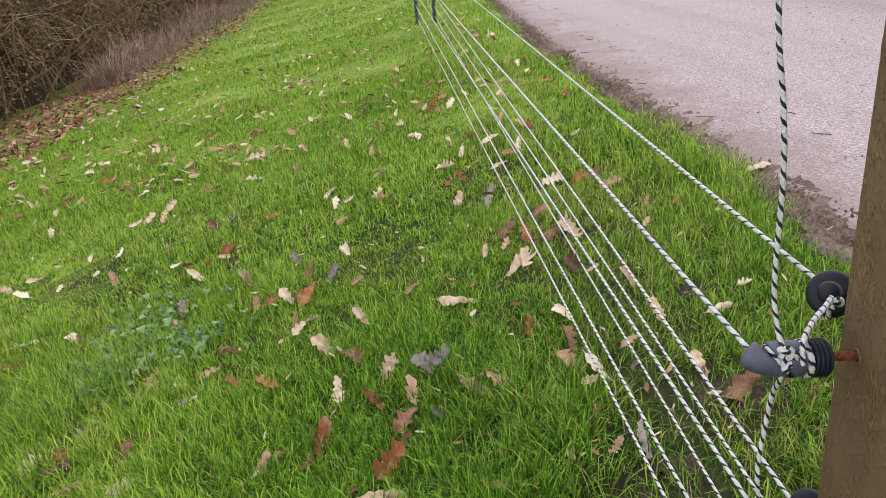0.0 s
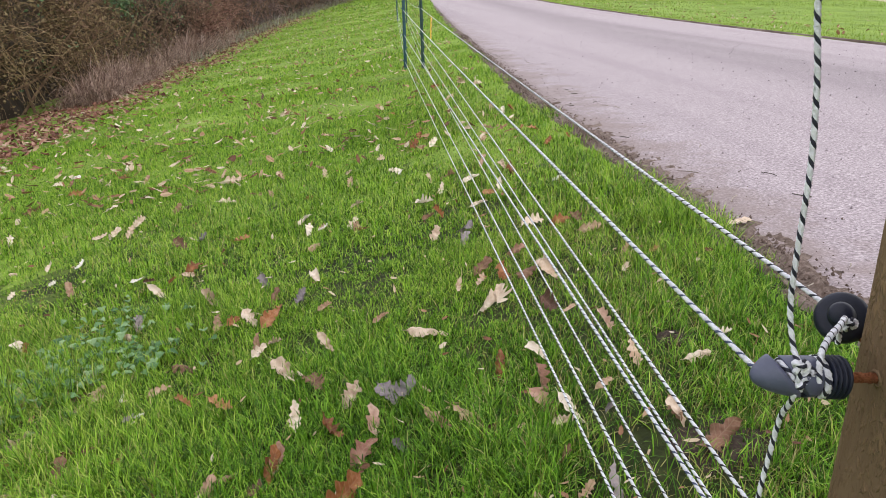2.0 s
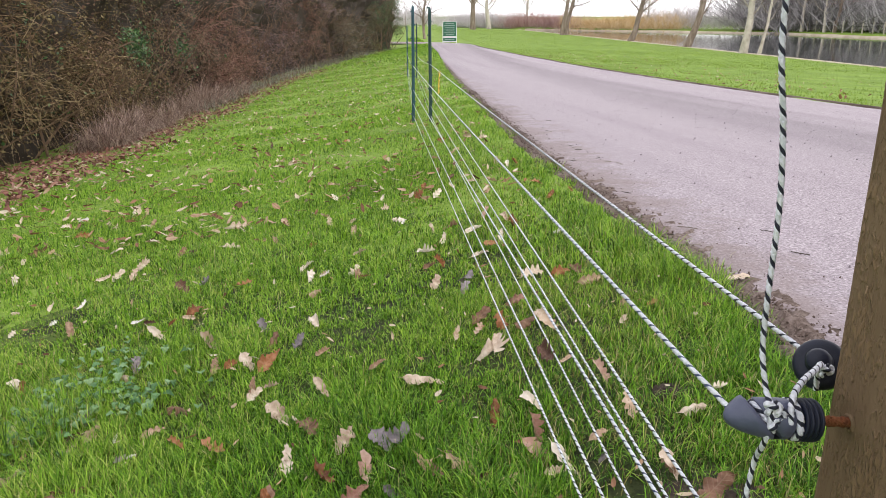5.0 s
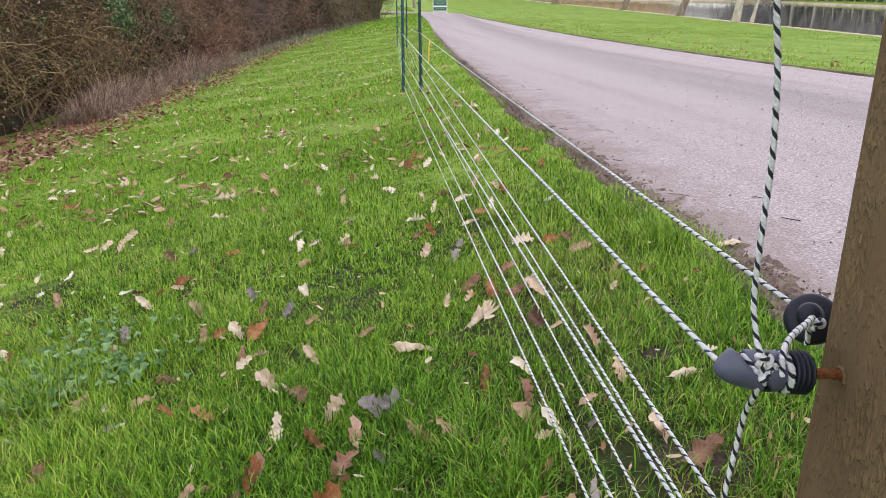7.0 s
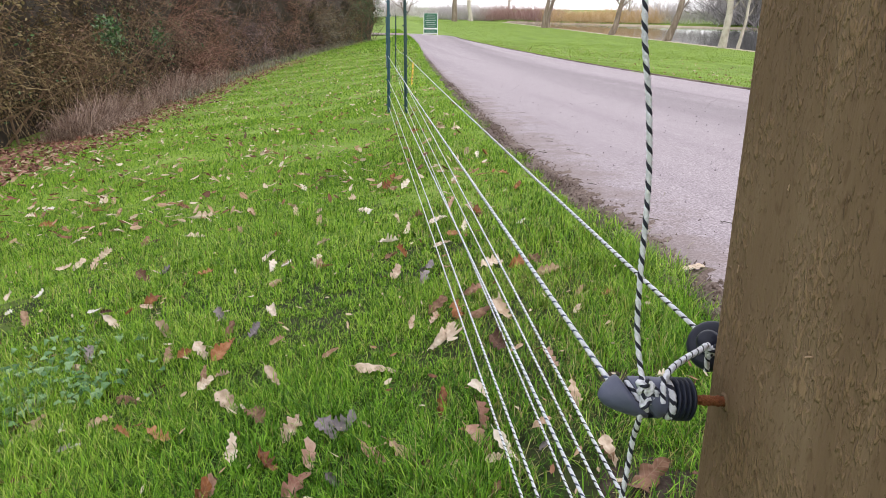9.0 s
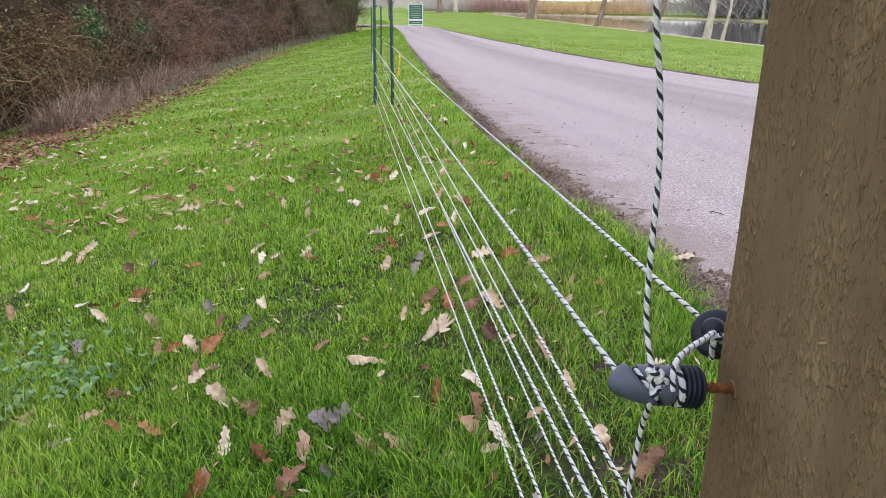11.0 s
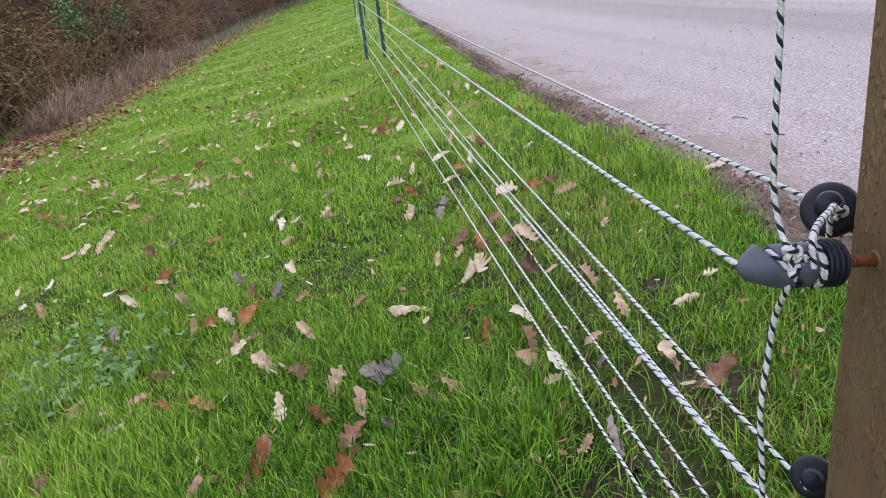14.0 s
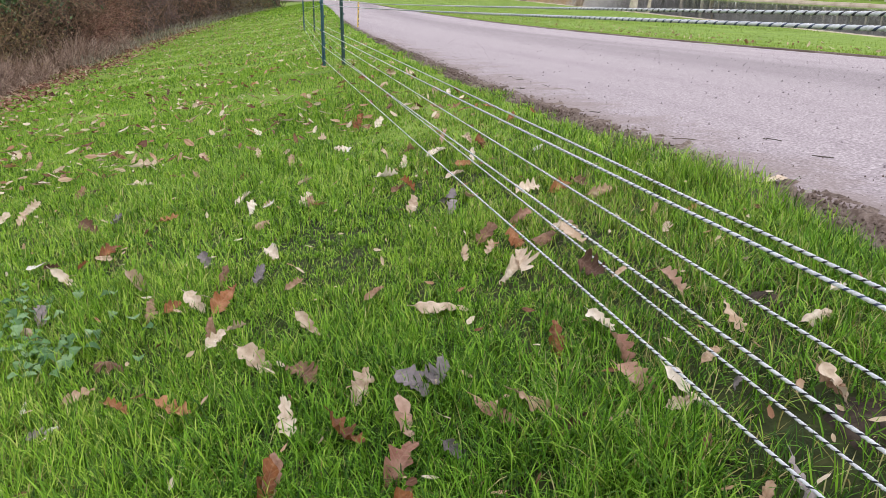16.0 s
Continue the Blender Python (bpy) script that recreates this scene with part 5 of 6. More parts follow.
def twig_lines(n, base, size, g, droop=0.3, up=0.6, k=5, length=(0.4, 1.1)):
    """n bent twigs that start inside a box (base, size) and reach outward."""
    nest = base + g.random((max(6, n // 80), 3)) * size
    start = nest[g.integers(0, len(nest), n)] + g.normal(0, 0.17, (n, 3))
    start[:, 2] = np.maximum(start[:, 2], base[2])
    way = np.stack([g.normal(0.35, 0.6, n), g.normal(0, 0.7, n), g.normal(up, 0.5, n)], 1)
    way /= np.linalg.norm(way, axis=1, keepdims=True)
    ln = g.uniform(*length, n)
    pts = [start]
    for s in range(1, k):
        way = way + g.normal(0, 0.24, (n, 3)) + np.array((0.03, 0, -droop * 0.16 * s))
        way /= np.linalg.norm(way, axis=1, keepdims=True)
        pts.append(pts[-1] + way * (ln / (k - 1))[:, None])
    return np.stack(pts, 1)


def leaf_bits(centres, size, g):
    """A folded four-cornered leaf at each place."""
    n = len(centres)
    a = g.normal(0, 1, (n, 3))
    a /= np.linalg.norm(a, axis=1, keepdims=True)
    b = np.cross(a, g.normal(0, 1, (n, 3)))
    b /= np.linalg.norm(b, axis=1, keepdims=True) + 1e-9
    c = np.cross(a, b)
    s = (size * g.uniform(0.6, 1.3, n))[:, None]
    v = np.stack([centres - a * s, centres + b * s * 0.55 + c * s * 0.15, centres + a * s, centres - b * s * 0.55 + c * s * 0.15], 1).reshape(-1, 3)
    i = 4 * np.arange(n)[:, None]
    return v, np.concatenate([i + (0, 1, 2), i + (0, 2, 3)])


def shrub(y, length, height, twig, leaf_mat, leaves, seed, label, fine=1.0, second=None, face=0.0):
    """One hedge shrub: stems from the ground, a mass of arching twigs, and what leaves it still has."""
    g = np.random.default_rng(seed)
    xe = float(hedge_edge(y)) - 1.4 + face
    z0 = float(terrain(xe - 0.6, y))
    holder = new("hedge_shrub")
    tagged(holder, label, "shrub", "shrubs of the hedge")
    ns = 11
    sx, sy = xe - 0.15 - 1.3 * g.random(ns), y + (g.random(ns) - 0.5) * length
    stems = []
    for q in range(ns):
        p = np.array((sx[q], sy[q], float(terrain(sx[q], sy[q])) - 0.05))
        way = np.array((g.normal(0.12, 0.2), g.normal(0, 0.25), 1.0))
        line = [p]
        for s in range(6):
            way = way + g.normal(0, 0.34, 3) * (1, 1, 0.4)
            line.append(line[-1] + way / np.linalg.norm(way) * height / 6)
        stems.append(line)
    for line in stems:
        v, t = tubes(np.array([line]), np.linspace(0.024, 0.006, 7)[None] * g.uniform(0.5, 1.2), 5)
        part("stem", mesh_tris("stem", v, t, TWIG["brown"]), holder)
    n = int(430 * fine)
    lo = twig_lines(n, np.array((xe - 1.3, y - length / 2, z0 + (0.45 if y < 17 else 0.15))), np.array((1.25, length, height * 0.95)), g, 0.5, 0.45, 5, (0.5, 1.4))
    th = twig_lines(n // 2, np.array((xe - 0.75, y - length / 2, z0 + (0.5 if y < 17 else 0.25))), np.array((0.75, length, height * 0.8)), g, 0.9, 0.3, 6, (0.5, 1.3))
    r0 = g.uniform(0.0025, 0.0068, (len(lo), 1)) * (1 + 0.9 * (g.random((len(lo), 1)) < 0.12))
    r1 = g.uniform(0.0020, 0.0048, (len(th), 1))
    v, t = joined(tubes(lo, r0 * np.linspace(1, 0.4, 5)[None]), tubes(th, r1 * np.linspace(1, 0.4, 6)[None]))
    tagged(part("twig_mass", mesh_tris("twig_mass", v, t, TWIG[twig]), holder), kind="stuff")
    if 11 < y < 17:
        # long pale stems that arch out of the near shrubs
        sp = twig_lines(46, np.array((xe - 0.35, y - length / 2, z0 + 0.75)), np.array((0.5, length, height * 0.36)), g, 0.35, 0.12, 9, (0.7, 1.5))
        v, t = tubes(sp, g.uniform(0.0022, 0.0042, (46, 1)) * np.linspace(1, 0.45, 9)[None], 4)
        tagged(part("stem_spray", mesh_tris("stem_spray", v, t, TWIG["straw"]), holder), kind="stuff")
    tips = np.concatenate([lo[:, 2:].reshape(-1, 3), th[:, 2:].reshape(-1, 3)])
    for mat, count, sz in ((leaf_mat, leaves, 0.030), *(((second[0], second[1], 0.034),) if second else ())):
        clump = tips[g.integers(0, len(tips), max(3, count // 9))]
        pts = clump[g.integers(0, len(clump), count)] + g.normal(0, 0.10, (count, 3))
        pts[:, 2] = np.maximum(pts[:, 2], z0 + 0.1)
        v, t = leaf_bits(pts, sz, g)
        tagged(part("foliage", mesh_tris("foliage", v, t, mat), holder), kind="stuff")
    return holder


SHRUBS = [(3.2, "olive", OLIVELEAF, 2600, IVY, 500), (5.0, "olive", OLIVELEAF, 2600, IVY, 500), (6.8, "olive", OLIVELEAF, 2600, IVY, 400), (8.5, "olive", OLIVELEAF, 1900, IVY, 400), (10.2, "olive", OLIVELEAF, 1700, IVY, 500),
          (12.0, "olive", OLIVELEAF, 1700, IVY, 300), (13.9, "olive", OLIVELEAF, 1500, DRYLEAF, 300), (15.8, "olive", OLIVELEAF, 1500, DRYLEAF, 400), (17.8, "brown", OLIVELEAF, 1300, IVY, 500),
          (20.0, "brown", DRYLEAF, 1000, IVY, 400), (22.3, "brown", DRYLEAF, 1400, IVY, 300), (24.8, "red", DRYLEAF, 1500, OLIVELEAF, 300), (27.4, "red", DRYLEAF, 1500, None, 0),
          (30.2, "purple", DRYLEAF, 1200, None, 0), (33.2, "purple", DRYLEAF, 1500, None, 0), (36.4, "red", DRYLEAF, 1800, OLIVELEAF, 200), (40.0, "purple", OLIVELEAF, 1600, DRYLEAF, 600),
          (43.6, "grey", OLIVELEAF, 2200, DRYLEAF, 900), (47.2, "grey", OLIVELEAF, 2600, IVY, 900), (50.4, "brown", IVY, 3000, OLIVELEAF, 900), (53.4, "brown", IVY, 3000, OLIVELEAF, 900)]
SHRUB_WORDS = {"olive": "olive-brown winter shrub with arching twigs and scattered green leaves", "brown": "brown bare winter shrub in the hedge, twiggy and dense", "red": "reddish-brown bare shrub in the hedge with withered leaves",
               "purple": "dark purple-brown bare shrub in the hedge", "grey": "dark grey-green evergreen and twiggy shrub at the hedge's far end"}
for k, (y, tw, lm, nl, lm2, nl2) in enumerate(SHRUBS):
    gap = (SHRUBS[k + 1][0] - y) if k + 1 < len(SHRUBS) else 3
    fine = 1.05 if y < 17 else 1.0 if y < 28 else 0.9
    shrub(y, gap * 1.35, 3.1 + 0.5 * math.sin(k * 1.7), tw, lm, int(nl * (1.9 if y < 20 else 1.7)), 40 + k, SHRUB_WORDS[tw], fine, (lm2, nl2) if lm2 else None, float(np.interp(y, [20, 45], [0, 1.0])))

# near-black sheet painting the shade inside the hedge, uneven like the shrubs in front
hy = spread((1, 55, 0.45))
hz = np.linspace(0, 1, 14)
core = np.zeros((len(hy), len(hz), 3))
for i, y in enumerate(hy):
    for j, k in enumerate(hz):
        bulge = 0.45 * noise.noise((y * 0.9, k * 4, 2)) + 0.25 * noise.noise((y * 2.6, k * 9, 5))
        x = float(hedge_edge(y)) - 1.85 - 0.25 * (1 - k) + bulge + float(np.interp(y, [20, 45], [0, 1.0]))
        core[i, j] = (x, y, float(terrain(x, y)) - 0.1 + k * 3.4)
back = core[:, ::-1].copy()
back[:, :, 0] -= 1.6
hedge_core = new("hedge_core", mesh_quads("hedge_core", np.concatenate([core, back], 1), twig_material("hedge_shade", (0.012, 0.009, 0.006), (0.03, 0.022, 0.015), (0.06, 0.045, 0.032)), False))
tagged(hedge_core, "near-black sheet behind the shrubs, painted as the shade inside the hedge", "hedge", kind="stuff")

# ivy clump that stands out on the twigs
for k, (x, y, z, n, s) in enumerate(((-4.95, 15.6, 0.32, 300, 0.17), (-4.9, 15.9, 0.05, 140, 0.13), (-4.9, 19.0, 0.05, 170, 0.15), (-5.0, 20.6, 1.5, 280, 0.22), (-4.8, 7.3, -0.1, 200, 0.2))):
    g = np.random.default_rng(90 + k)
    v, t = leaf_bits(np.array((x, y, z)) + g.normal(0, 1, (n, 3)) * (s * 0.7, s, s), 0.038, g)
    tagged(new("ivy", mesh_tris("ivy", v, t, IVY)), "glossy dark green ivy clump climbing in the hedge", "ivy", "ivy in the hedge")


def blade_mesh(name, x, y, z, length, width, mat, g, lean=0.5, bow=0.5, segs=2, heading=None):
    """Grass blades as one mesh; each is a narrow bent strip that ends in a point."""
    n = len(x)
    a = g.uniform(0, 2 * np.pi, n) if heading is None else heading
    tilt = np.abs(g.normal(0, lean, n)).clip(0, 1.35)
    d = np.stack([np.cos(a), np.sin(a), np.zeros(n)], 1)
    fa = a + g.normal(np.pi / 2, 0.5, n)
    e = np.stack([np.cos(fa), np.sin(fa), np.zeros(n)], 1) * (width / 2)[:, None]
    root = np.stack([x, y, z - 0.006], 1)
    up = np.array((0, 0, 1.0))
    rise, out = np.cos(tilt)[:, None], np.sin(tilt)[:, None]
    if segs == 1:
        tip = root + (up * rise + d * out) * length[:, None]
        v = np.stack([root - e, root + e, tip], 1)
        t = np.arange(n * 3).reshape(n, 3)
    elif segs == 3:
        rows_, at, ang = [root - e, root + e], root, tilt
        step = g.uniform(0.05, 0.75, n) * bow
        for f in (0.36, 0.34):
            at = at + (up * np.cos(ang)[:, None] + d * np.sin(ang)[:, None]) * (length * f)[:, None]
            rows_ += [at - e * 0.9, at + e * 0.9]
            ang = (ang + step).clip(0, 2.1)
        rows_.append(at + (up * np.cos(ang)[:, None] + d * np.sin(ang)[:, None]) * (length * 0.30)[:, None])
        v = np.stack(rows_, 1)
        i = 7 * np.arange(n)[:, None]
        t = np.concatenate([i + (0, 1, 3), i + (0, 3, 2), i + (2, 3, 5), i + (2, 5, 4), i + (4, 5, 6)])
    else:
        m = root + (up * rise + d * out) * (length * 0.55)[:, None]
        t2 = (tilt + g.uniform(0.1, 1.0, n) * bow * 1.6).clip(0, 2.0)
        tip = m + (up * np.cos(t2)[:, None] + d * np.sin(t2)[:, None]) * (length * 0.45)[:, None]
        v = np.stack([root - e, root + e, m - e * 0.85, m + e * 0.85, tip], 1)
        i = 5 * np.arange(n)[:, None]
        t = np.concatenate([i + (0, 1, 3), i + (0, 3, 2), i + (2, 3, 4)])
    return mesh_tris(name, v.reshape(-1, 3), t, mat)


# withered grass and stems along the hedge foot
n, nt = 16000, 34
tuft = 12.2 + 12.0 * RNG.random(nt) ** 1.2
tuft_x = -0.42 - 0.85 * RNG.random(nt)
tuft_h = RNG.uniform(0.5, 1.6, nt)
pick = RNG.integers(0, nt, n)
y = tuft[pick] + RNG.normal(0, 0.15, n)
x = hedge_edge(y) + tuft_x[pick] + RNG.normal(0, 0.10, n)
ln = RNG.uniform(0.22, 0.66, n) * tuft_h[pick] * np.clip((y - 11.2) / 1.8, 0.3, 1)
away = np.arctan2(y - tuft[pick], x - hedge_edge(y) - tuft_x[pick] + 0.05) + RNG.normal(0, 0.7, n)
ob = new("withered_grass", blade_mesh("withered_grass", x, y, terrain(x, y), ln, RNG.uniform(0.0035, 0.010, n), DEADGRASS, RNG, 0.62, 1.9, 3, away))
tagged(ob, "withered pinkish-brown grass and stems along the hedge foot", "dead grass", kind="stuff")
n = 2600
y = 18 + 30 * RNG.random(n)
x = hedge_edge(y) - 0.1 - 0.9 * RNG.random(n)
ob = new("rough_grass", blade_mesh("rough_grass", x, y, terrain(x, y), RNG.uniform(0.12, 0.45, n), RNG.uniform(0.008, 0.018, n), twig_material("rough_stems", (0.10, 0.09, 0.07), (0.21, 0.20, 0.155), (0.36, 0.345, 0.28)), RNG, 0.5, 0.8))
tagged(ob, "grey-green rough grass at the hedge foot", "rough grass", kind="stuff")

# ---- sign at the bend ----
sign = new("park_sign")
tagged(sign, "green notice board with white frame standing beside the road's bend", "sign")
SX, SY = 4.75, 57.5
sz = float(grade(SY)) + 0.10
for sx in (-0.50, 0.50):
    part("leg", bm_mesh("leg", box(0.06, 0.06, 1.62, (sx, 0, 0.81), 0.008, 1), SIGN_WHITE), sign)
part("frame", bm_mesh("frame", box(1.06, 0.04, 1.46, (0, 0, 0.86), 0.01, 1), SIGN_WHITE), sign, "white board frame")
part("panel", bm_mesh("panel", box(0.96, 0.02, 1.02, (0, -0.03, 1.06), 0.004, 1), SIGN_GREEN), sign, "green upper panel")
part("panel", bm_mesh("panel", box(0.96, 0.02, 0.24, (0, -0.03, 0.32), 0.004, 1), SIGN_GREEN), sign, "green lower panel")
for k, (w_, z_) in enumerate(((0.6, 1.45), (0.76, 1.32), (0.7, 1.19), (0.78, 1.06), (0.64, 0.93), (0.76, 0.80), (0.58, 0.67), (0.7, 0.32))):
    part("print", bm_mesh("print", box(w_, 0.006, 0.028, (0, -0.043, z_)), SIGN_PRINT), sign, "white printed bar")
sign.matrix_world = pose(SX, SY, sz, 0, 0, -4)

# ---- trees ----


def bare_tree(x, y, height, girth, bark, lean, seed, label, fork=0.45, twig="grey", low=0.25, bushy=1.0, z=None):
    """A leafless tree: tapered trunk, limbs, and fine twigs."""
    g = np.random.default_rng(seed)
    z = float(terrain(x, y)) if z is None else z
    holder = new("tree")
    tagged(holder, label, "tree", "bare trees round the lake")
    k = 9
    s = np.linspace(0, 1, k)
    wob = np.cumsum(g.normal(0, 0.02, (k, 2)), 0) * height
    trunk = np.stack([x + lean * height * s + wob[:, 0] * 0.5, y + wob[:, 1] * 0.5, z - 0.1 + height * s], 1)
    rad = girth / 2 * np.r_[1.35, 1.05, np.linspace(0.95, 0.25, k - 2)]
    v, t = tubes(trunk[None], rad[None], 10)
    part("trunk", mesh_tris("trunk", v, t, bark, True), holder)
    limbs, lr = [], []
    nl = int(16 * bushy)
    for q in range(nl):
        f = low + (1 - low) * (q + 0.5) / nl
        i = min(int(f * (k - 1)), k - 2)
        p = trunk[i] + (trunk[i + 1] - trunk[i]) * (f * (k - 1) - i)
        a = q * 2.4 + g.normal(0, 0.5)
        w = np.array((math.cos(a), math.sin(a), g.uniform(0.5, 1.3)))
        ln = height * fork * (1.05 - 0.6 * f) * g.uniform(0.6, 1.1)
        line = [p]
        for _ in range(5):
            w = w + g.normal(0, 0.22, 3) + (0, 0, 0.10)
            line.append(line[-1] + w / np.linalg.norm(w) * ln / 5)
        limbs.append(line)
        lr.append(girth * 0.16 * (1.1 - 0.6 * f) * np.linspace(1, 0.25, 6))
    limbs, lr = np.array(limbs), np.array(lr)
    for q in range(nl):
        v, t = tubes(limbs[q:q + 1], lr[q:q + 1], 5)
        part("limb", mesh_tris("limb", v, t, bark, True), holder)
    n = int(420 * bushy)
    li, ki = g.integers(0, nl, n), g.integers(1, 6, n)
    start = limbs[li, ki]
    w = (limbs[li, ki] - limbs[li, ki - 1]) / (np.linalg.norm(limbs[li, ki] - limbs[li, ki - 1], axis=1, keepdims=True) + 1e-6) + g.normal(0, 0.7, (n, 3))
    pts = [start]
    for _ in range(3):
        w = w + g.normal(0, 0.25, (n, 3)) + (0, 0, 0.12)
        pts.append(pts[-1] + w / np.linalg.norm(w, axis=1, keepdims=True) * (height * 0.05 * g.uniform(0.5, 1.4, n))[:, None])
    v, t = tubes(np.stack(pts, 1), np.linspace(1, 0.4, 4)[None] * girth * 0.035 * np.ones((n, 1)), 3)
    tagged(part("crown", mesh_tris("crown", v, t, TWIG[twig]), holder), kind="stuff")
    return holder


bare_tree(24.3, 51.0, 9, 0.46, PALE_BARK, 0.05, 1, "pale thick-barked bare tree on the near lake shore")
bare_tree(24.9, 50.0, 8, 0.20, PALE_BARK, 0.10, 2, "slender pale birch on the near lake shore", 0.3)
bare_tree(24.4, 62.0, 9, 0.52, BARK, 0.36, 3, "leaning brown bare tree on the near lake shore")
bare_tree(24.5, 76.0, 9, 0.50, BARK, 0.30, 4, "leaning brown bare tree on the near lake shore")
bare_tree(23.0, 99.5, 12, 0.50, BARK, 0.12, 5, "tall brown bare tree on the near lake shore")
bare_tree(24.0, 102.0, 12, 0.50, BARK, 0.22, 6, "tall brown bare tree leaning from the lake shore")
bare_tree(14.5, 128.0, 11, 0.8, BARK, 0.02, 7, "spreading bare tree on the grass beyond the bend", 0.75, low=0.3, bushy=1.6)
bare_tree(19.0, 140.0, 11, 0.7, PALE_BARK, 0.0, 8, "pale slender bare tree on the far grass")
bare_tree(27.5, 149.0, 11, 0.5, PALE_BARK, 0.01, 9, "pale bare tree on the far lake shore")
bare_tree(57.8, 104.0, 10, 0.40, PALE_BARK, 0.02, 10, "pale bare tree on the far lake shore")
bare_tree(58.4, 99.5, 8, 0.36, PALE_BARK, -0.12, 11, "leaning pale tree on the far lake shore")
bare_tree(59.0, 98.0, 10, 0.40, BARK, 0.02, 12, "brown bare tree on the far lake shore", twig="crimson")
bare_tree(43.0, 126.5, 7, 0.3, PALE_BARK, 0.03, 13, "thin multi-stemmed bare tree on the far lake shore", low=0.05)
bare_tree(3.6, 72.0, 5.5, 0.25, BARK, 0.0, 14, "small bare tree behind the notice board", 0.6, "purple", 0.2, 1.5)

# pale edge of the far lake shore
vs, ts, k = [], [], 0
bank = [(56.6, y_, 1, 0) for y_ in np.arange(20, 105, 2.5)] + [(56.4 - 1.9 * q, 106.9 + 2.18 * q, 0.753, 0.658) for q in range(17)]
for pts in (bank,):
    for i, (x_, y_, nx, ny) in enumerate(pts):
        h = 0.22 + 0.08 * noise.noise((x_ * 0.3, y_ * 0.3, 0))
        for off, zz in ((-0.7, -0.3), (-0.3, h * 0.8), (0.6, h), (2.2, h * 0.7), (2.6, 0.0)):
            vs.append((x_ + nx * off, y_ + ny * off, LAKE + zz))
        if i:
            a = 5 * (i - 1)
            for q in range(4):
                ts += [(a + q, a + q + 5, a + q + 6), (a + q, a + q + 6, a + q + 1)]
tagged(new("shore", mesh_tris("shore", vs, ts, BANK)), "pale beige earth edge of the far lake shore", "shore", kind="structure")
vs = [(24.8 + 0.5 * noise.noise((0, y_, 0)) + o_, y_, LAKE + h_) for y_ in np.arange(20, 144, 2) for o_, h_ in ((-0.5, 0.07), (-0.1, 0.10), (0.35, -0.2))]
ts = [q for i in range(len(vs) // 3 - 1) for c in range(2) for q in ((3 * i + c, 3 * i + 3 + c, 3 * i + 4 + c), (3 * i + c, 3 * i + 4 + c, 3 * i + 1 + c))]
tagged(new("shore_near", mesh_tris("shore_near", vs, ts, BANK)), "pale trodden edge of the near lake shore", "shore", kind="structure")


def thicket(points, height, spread_, twig, count, seed, label, rad=0.03, up=1.0):
    """Far scrub and woods: a great many upright twigs with an uneven top."""
    g = np.random.default_rng(seed)
    p = np.asarray(points, float)
    seg = g.integers(0, len(p) - 1, count)
    f = g.random(count)[:, None]
    xy = p[seg] * (1 - f) + p[seg + 1] * f + g.normal(0, 1, (count, 2)) * spread_
    z = terrain(xy[:, 0], xy[:, 1])
    top = height * (0.55 + 0.45 * np.abs(np.sin(xy[:, 0] * 0.21 + 0.13 * xy[:, 1]))) * g.uniform(0.45, 1.05, count)
    a = np.stack([xy[:, 0], xy[:, 1], z + g.random(count) * top * 0.4], 1)
    sway = g.normal(0, 0.5, (count, 2, 3)) * top[:, None, None] * 0.5
    sway[..., 2] = 0
    b = a + sway[:, 0] + np.array((0, 0, 1.0)) * (top * 0.35)[:, None]
    c = b + sway[:, 1] + np.array((0, 0, 1.0)) * (top * 0.35)[:, None]
    v, t = tubes(np.stack([a, b, c], 1), rad * np.array([[1.0, 0.8, 0.35]]) * g.uniform(0.5, 1.5, (count, 1)), 3)
    return tagged(new("far_scrub", mesh_tris("far_scrub", v, t, TWIG[twig])), label, "scrub", kind="stuff")


# the far woods and haze scrub carry their distance haze as twig colour
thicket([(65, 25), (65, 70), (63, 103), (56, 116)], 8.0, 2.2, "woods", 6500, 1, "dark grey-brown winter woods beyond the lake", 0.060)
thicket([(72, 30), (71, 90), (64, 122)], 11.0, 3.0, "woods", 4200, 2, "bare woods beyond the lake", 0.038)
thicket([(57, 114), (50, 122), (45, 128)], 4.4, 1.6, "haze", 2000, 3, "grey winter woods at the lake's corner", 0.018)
thicket([(47, 122), (42, 128), (38, 132)], 3.2, 1.3, "orange", 3000, 4, "orange-stemmed willow scrub on the far shore", 0.028)
thicket([(39, 131), (36, 134), (33, 137)], 2.9, 1.3, "orange", 2000, 5, "yellow-orange willow scrub on the far shore", 0.024)
thicket([(34, 137), (30, 142), (24, 150)], 3.6, 1.6, "crimson", 2400, 6, "dull crimson scrub on the far shore", 0.028)
thicket([(26, 205), (14, 205), (2, 200)], 3.4, 3.0, "haze", 1800, 7, "far-off bare trees and scrub, paled by painted haze", 0.023)
thicket([(12, 150), (20, 150), (26, 158)], 3.2, 1.6, "haze", 4000, 8, "brown scrub on the far grass, paled by painted haze", 0.027)
thicket([(2, 150), (-10, 140), (-30, 130)], 3.2, 3.0, "haze", 3000, 9, "purple-brown far hedge, paled by painted haze", 0.025)
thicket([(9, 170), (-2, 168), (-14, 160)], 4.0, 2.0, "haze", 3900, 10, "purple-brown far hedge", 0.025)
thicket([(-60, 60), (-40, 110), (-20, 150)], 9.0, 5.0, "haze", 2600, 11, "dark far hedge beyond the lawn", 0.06)

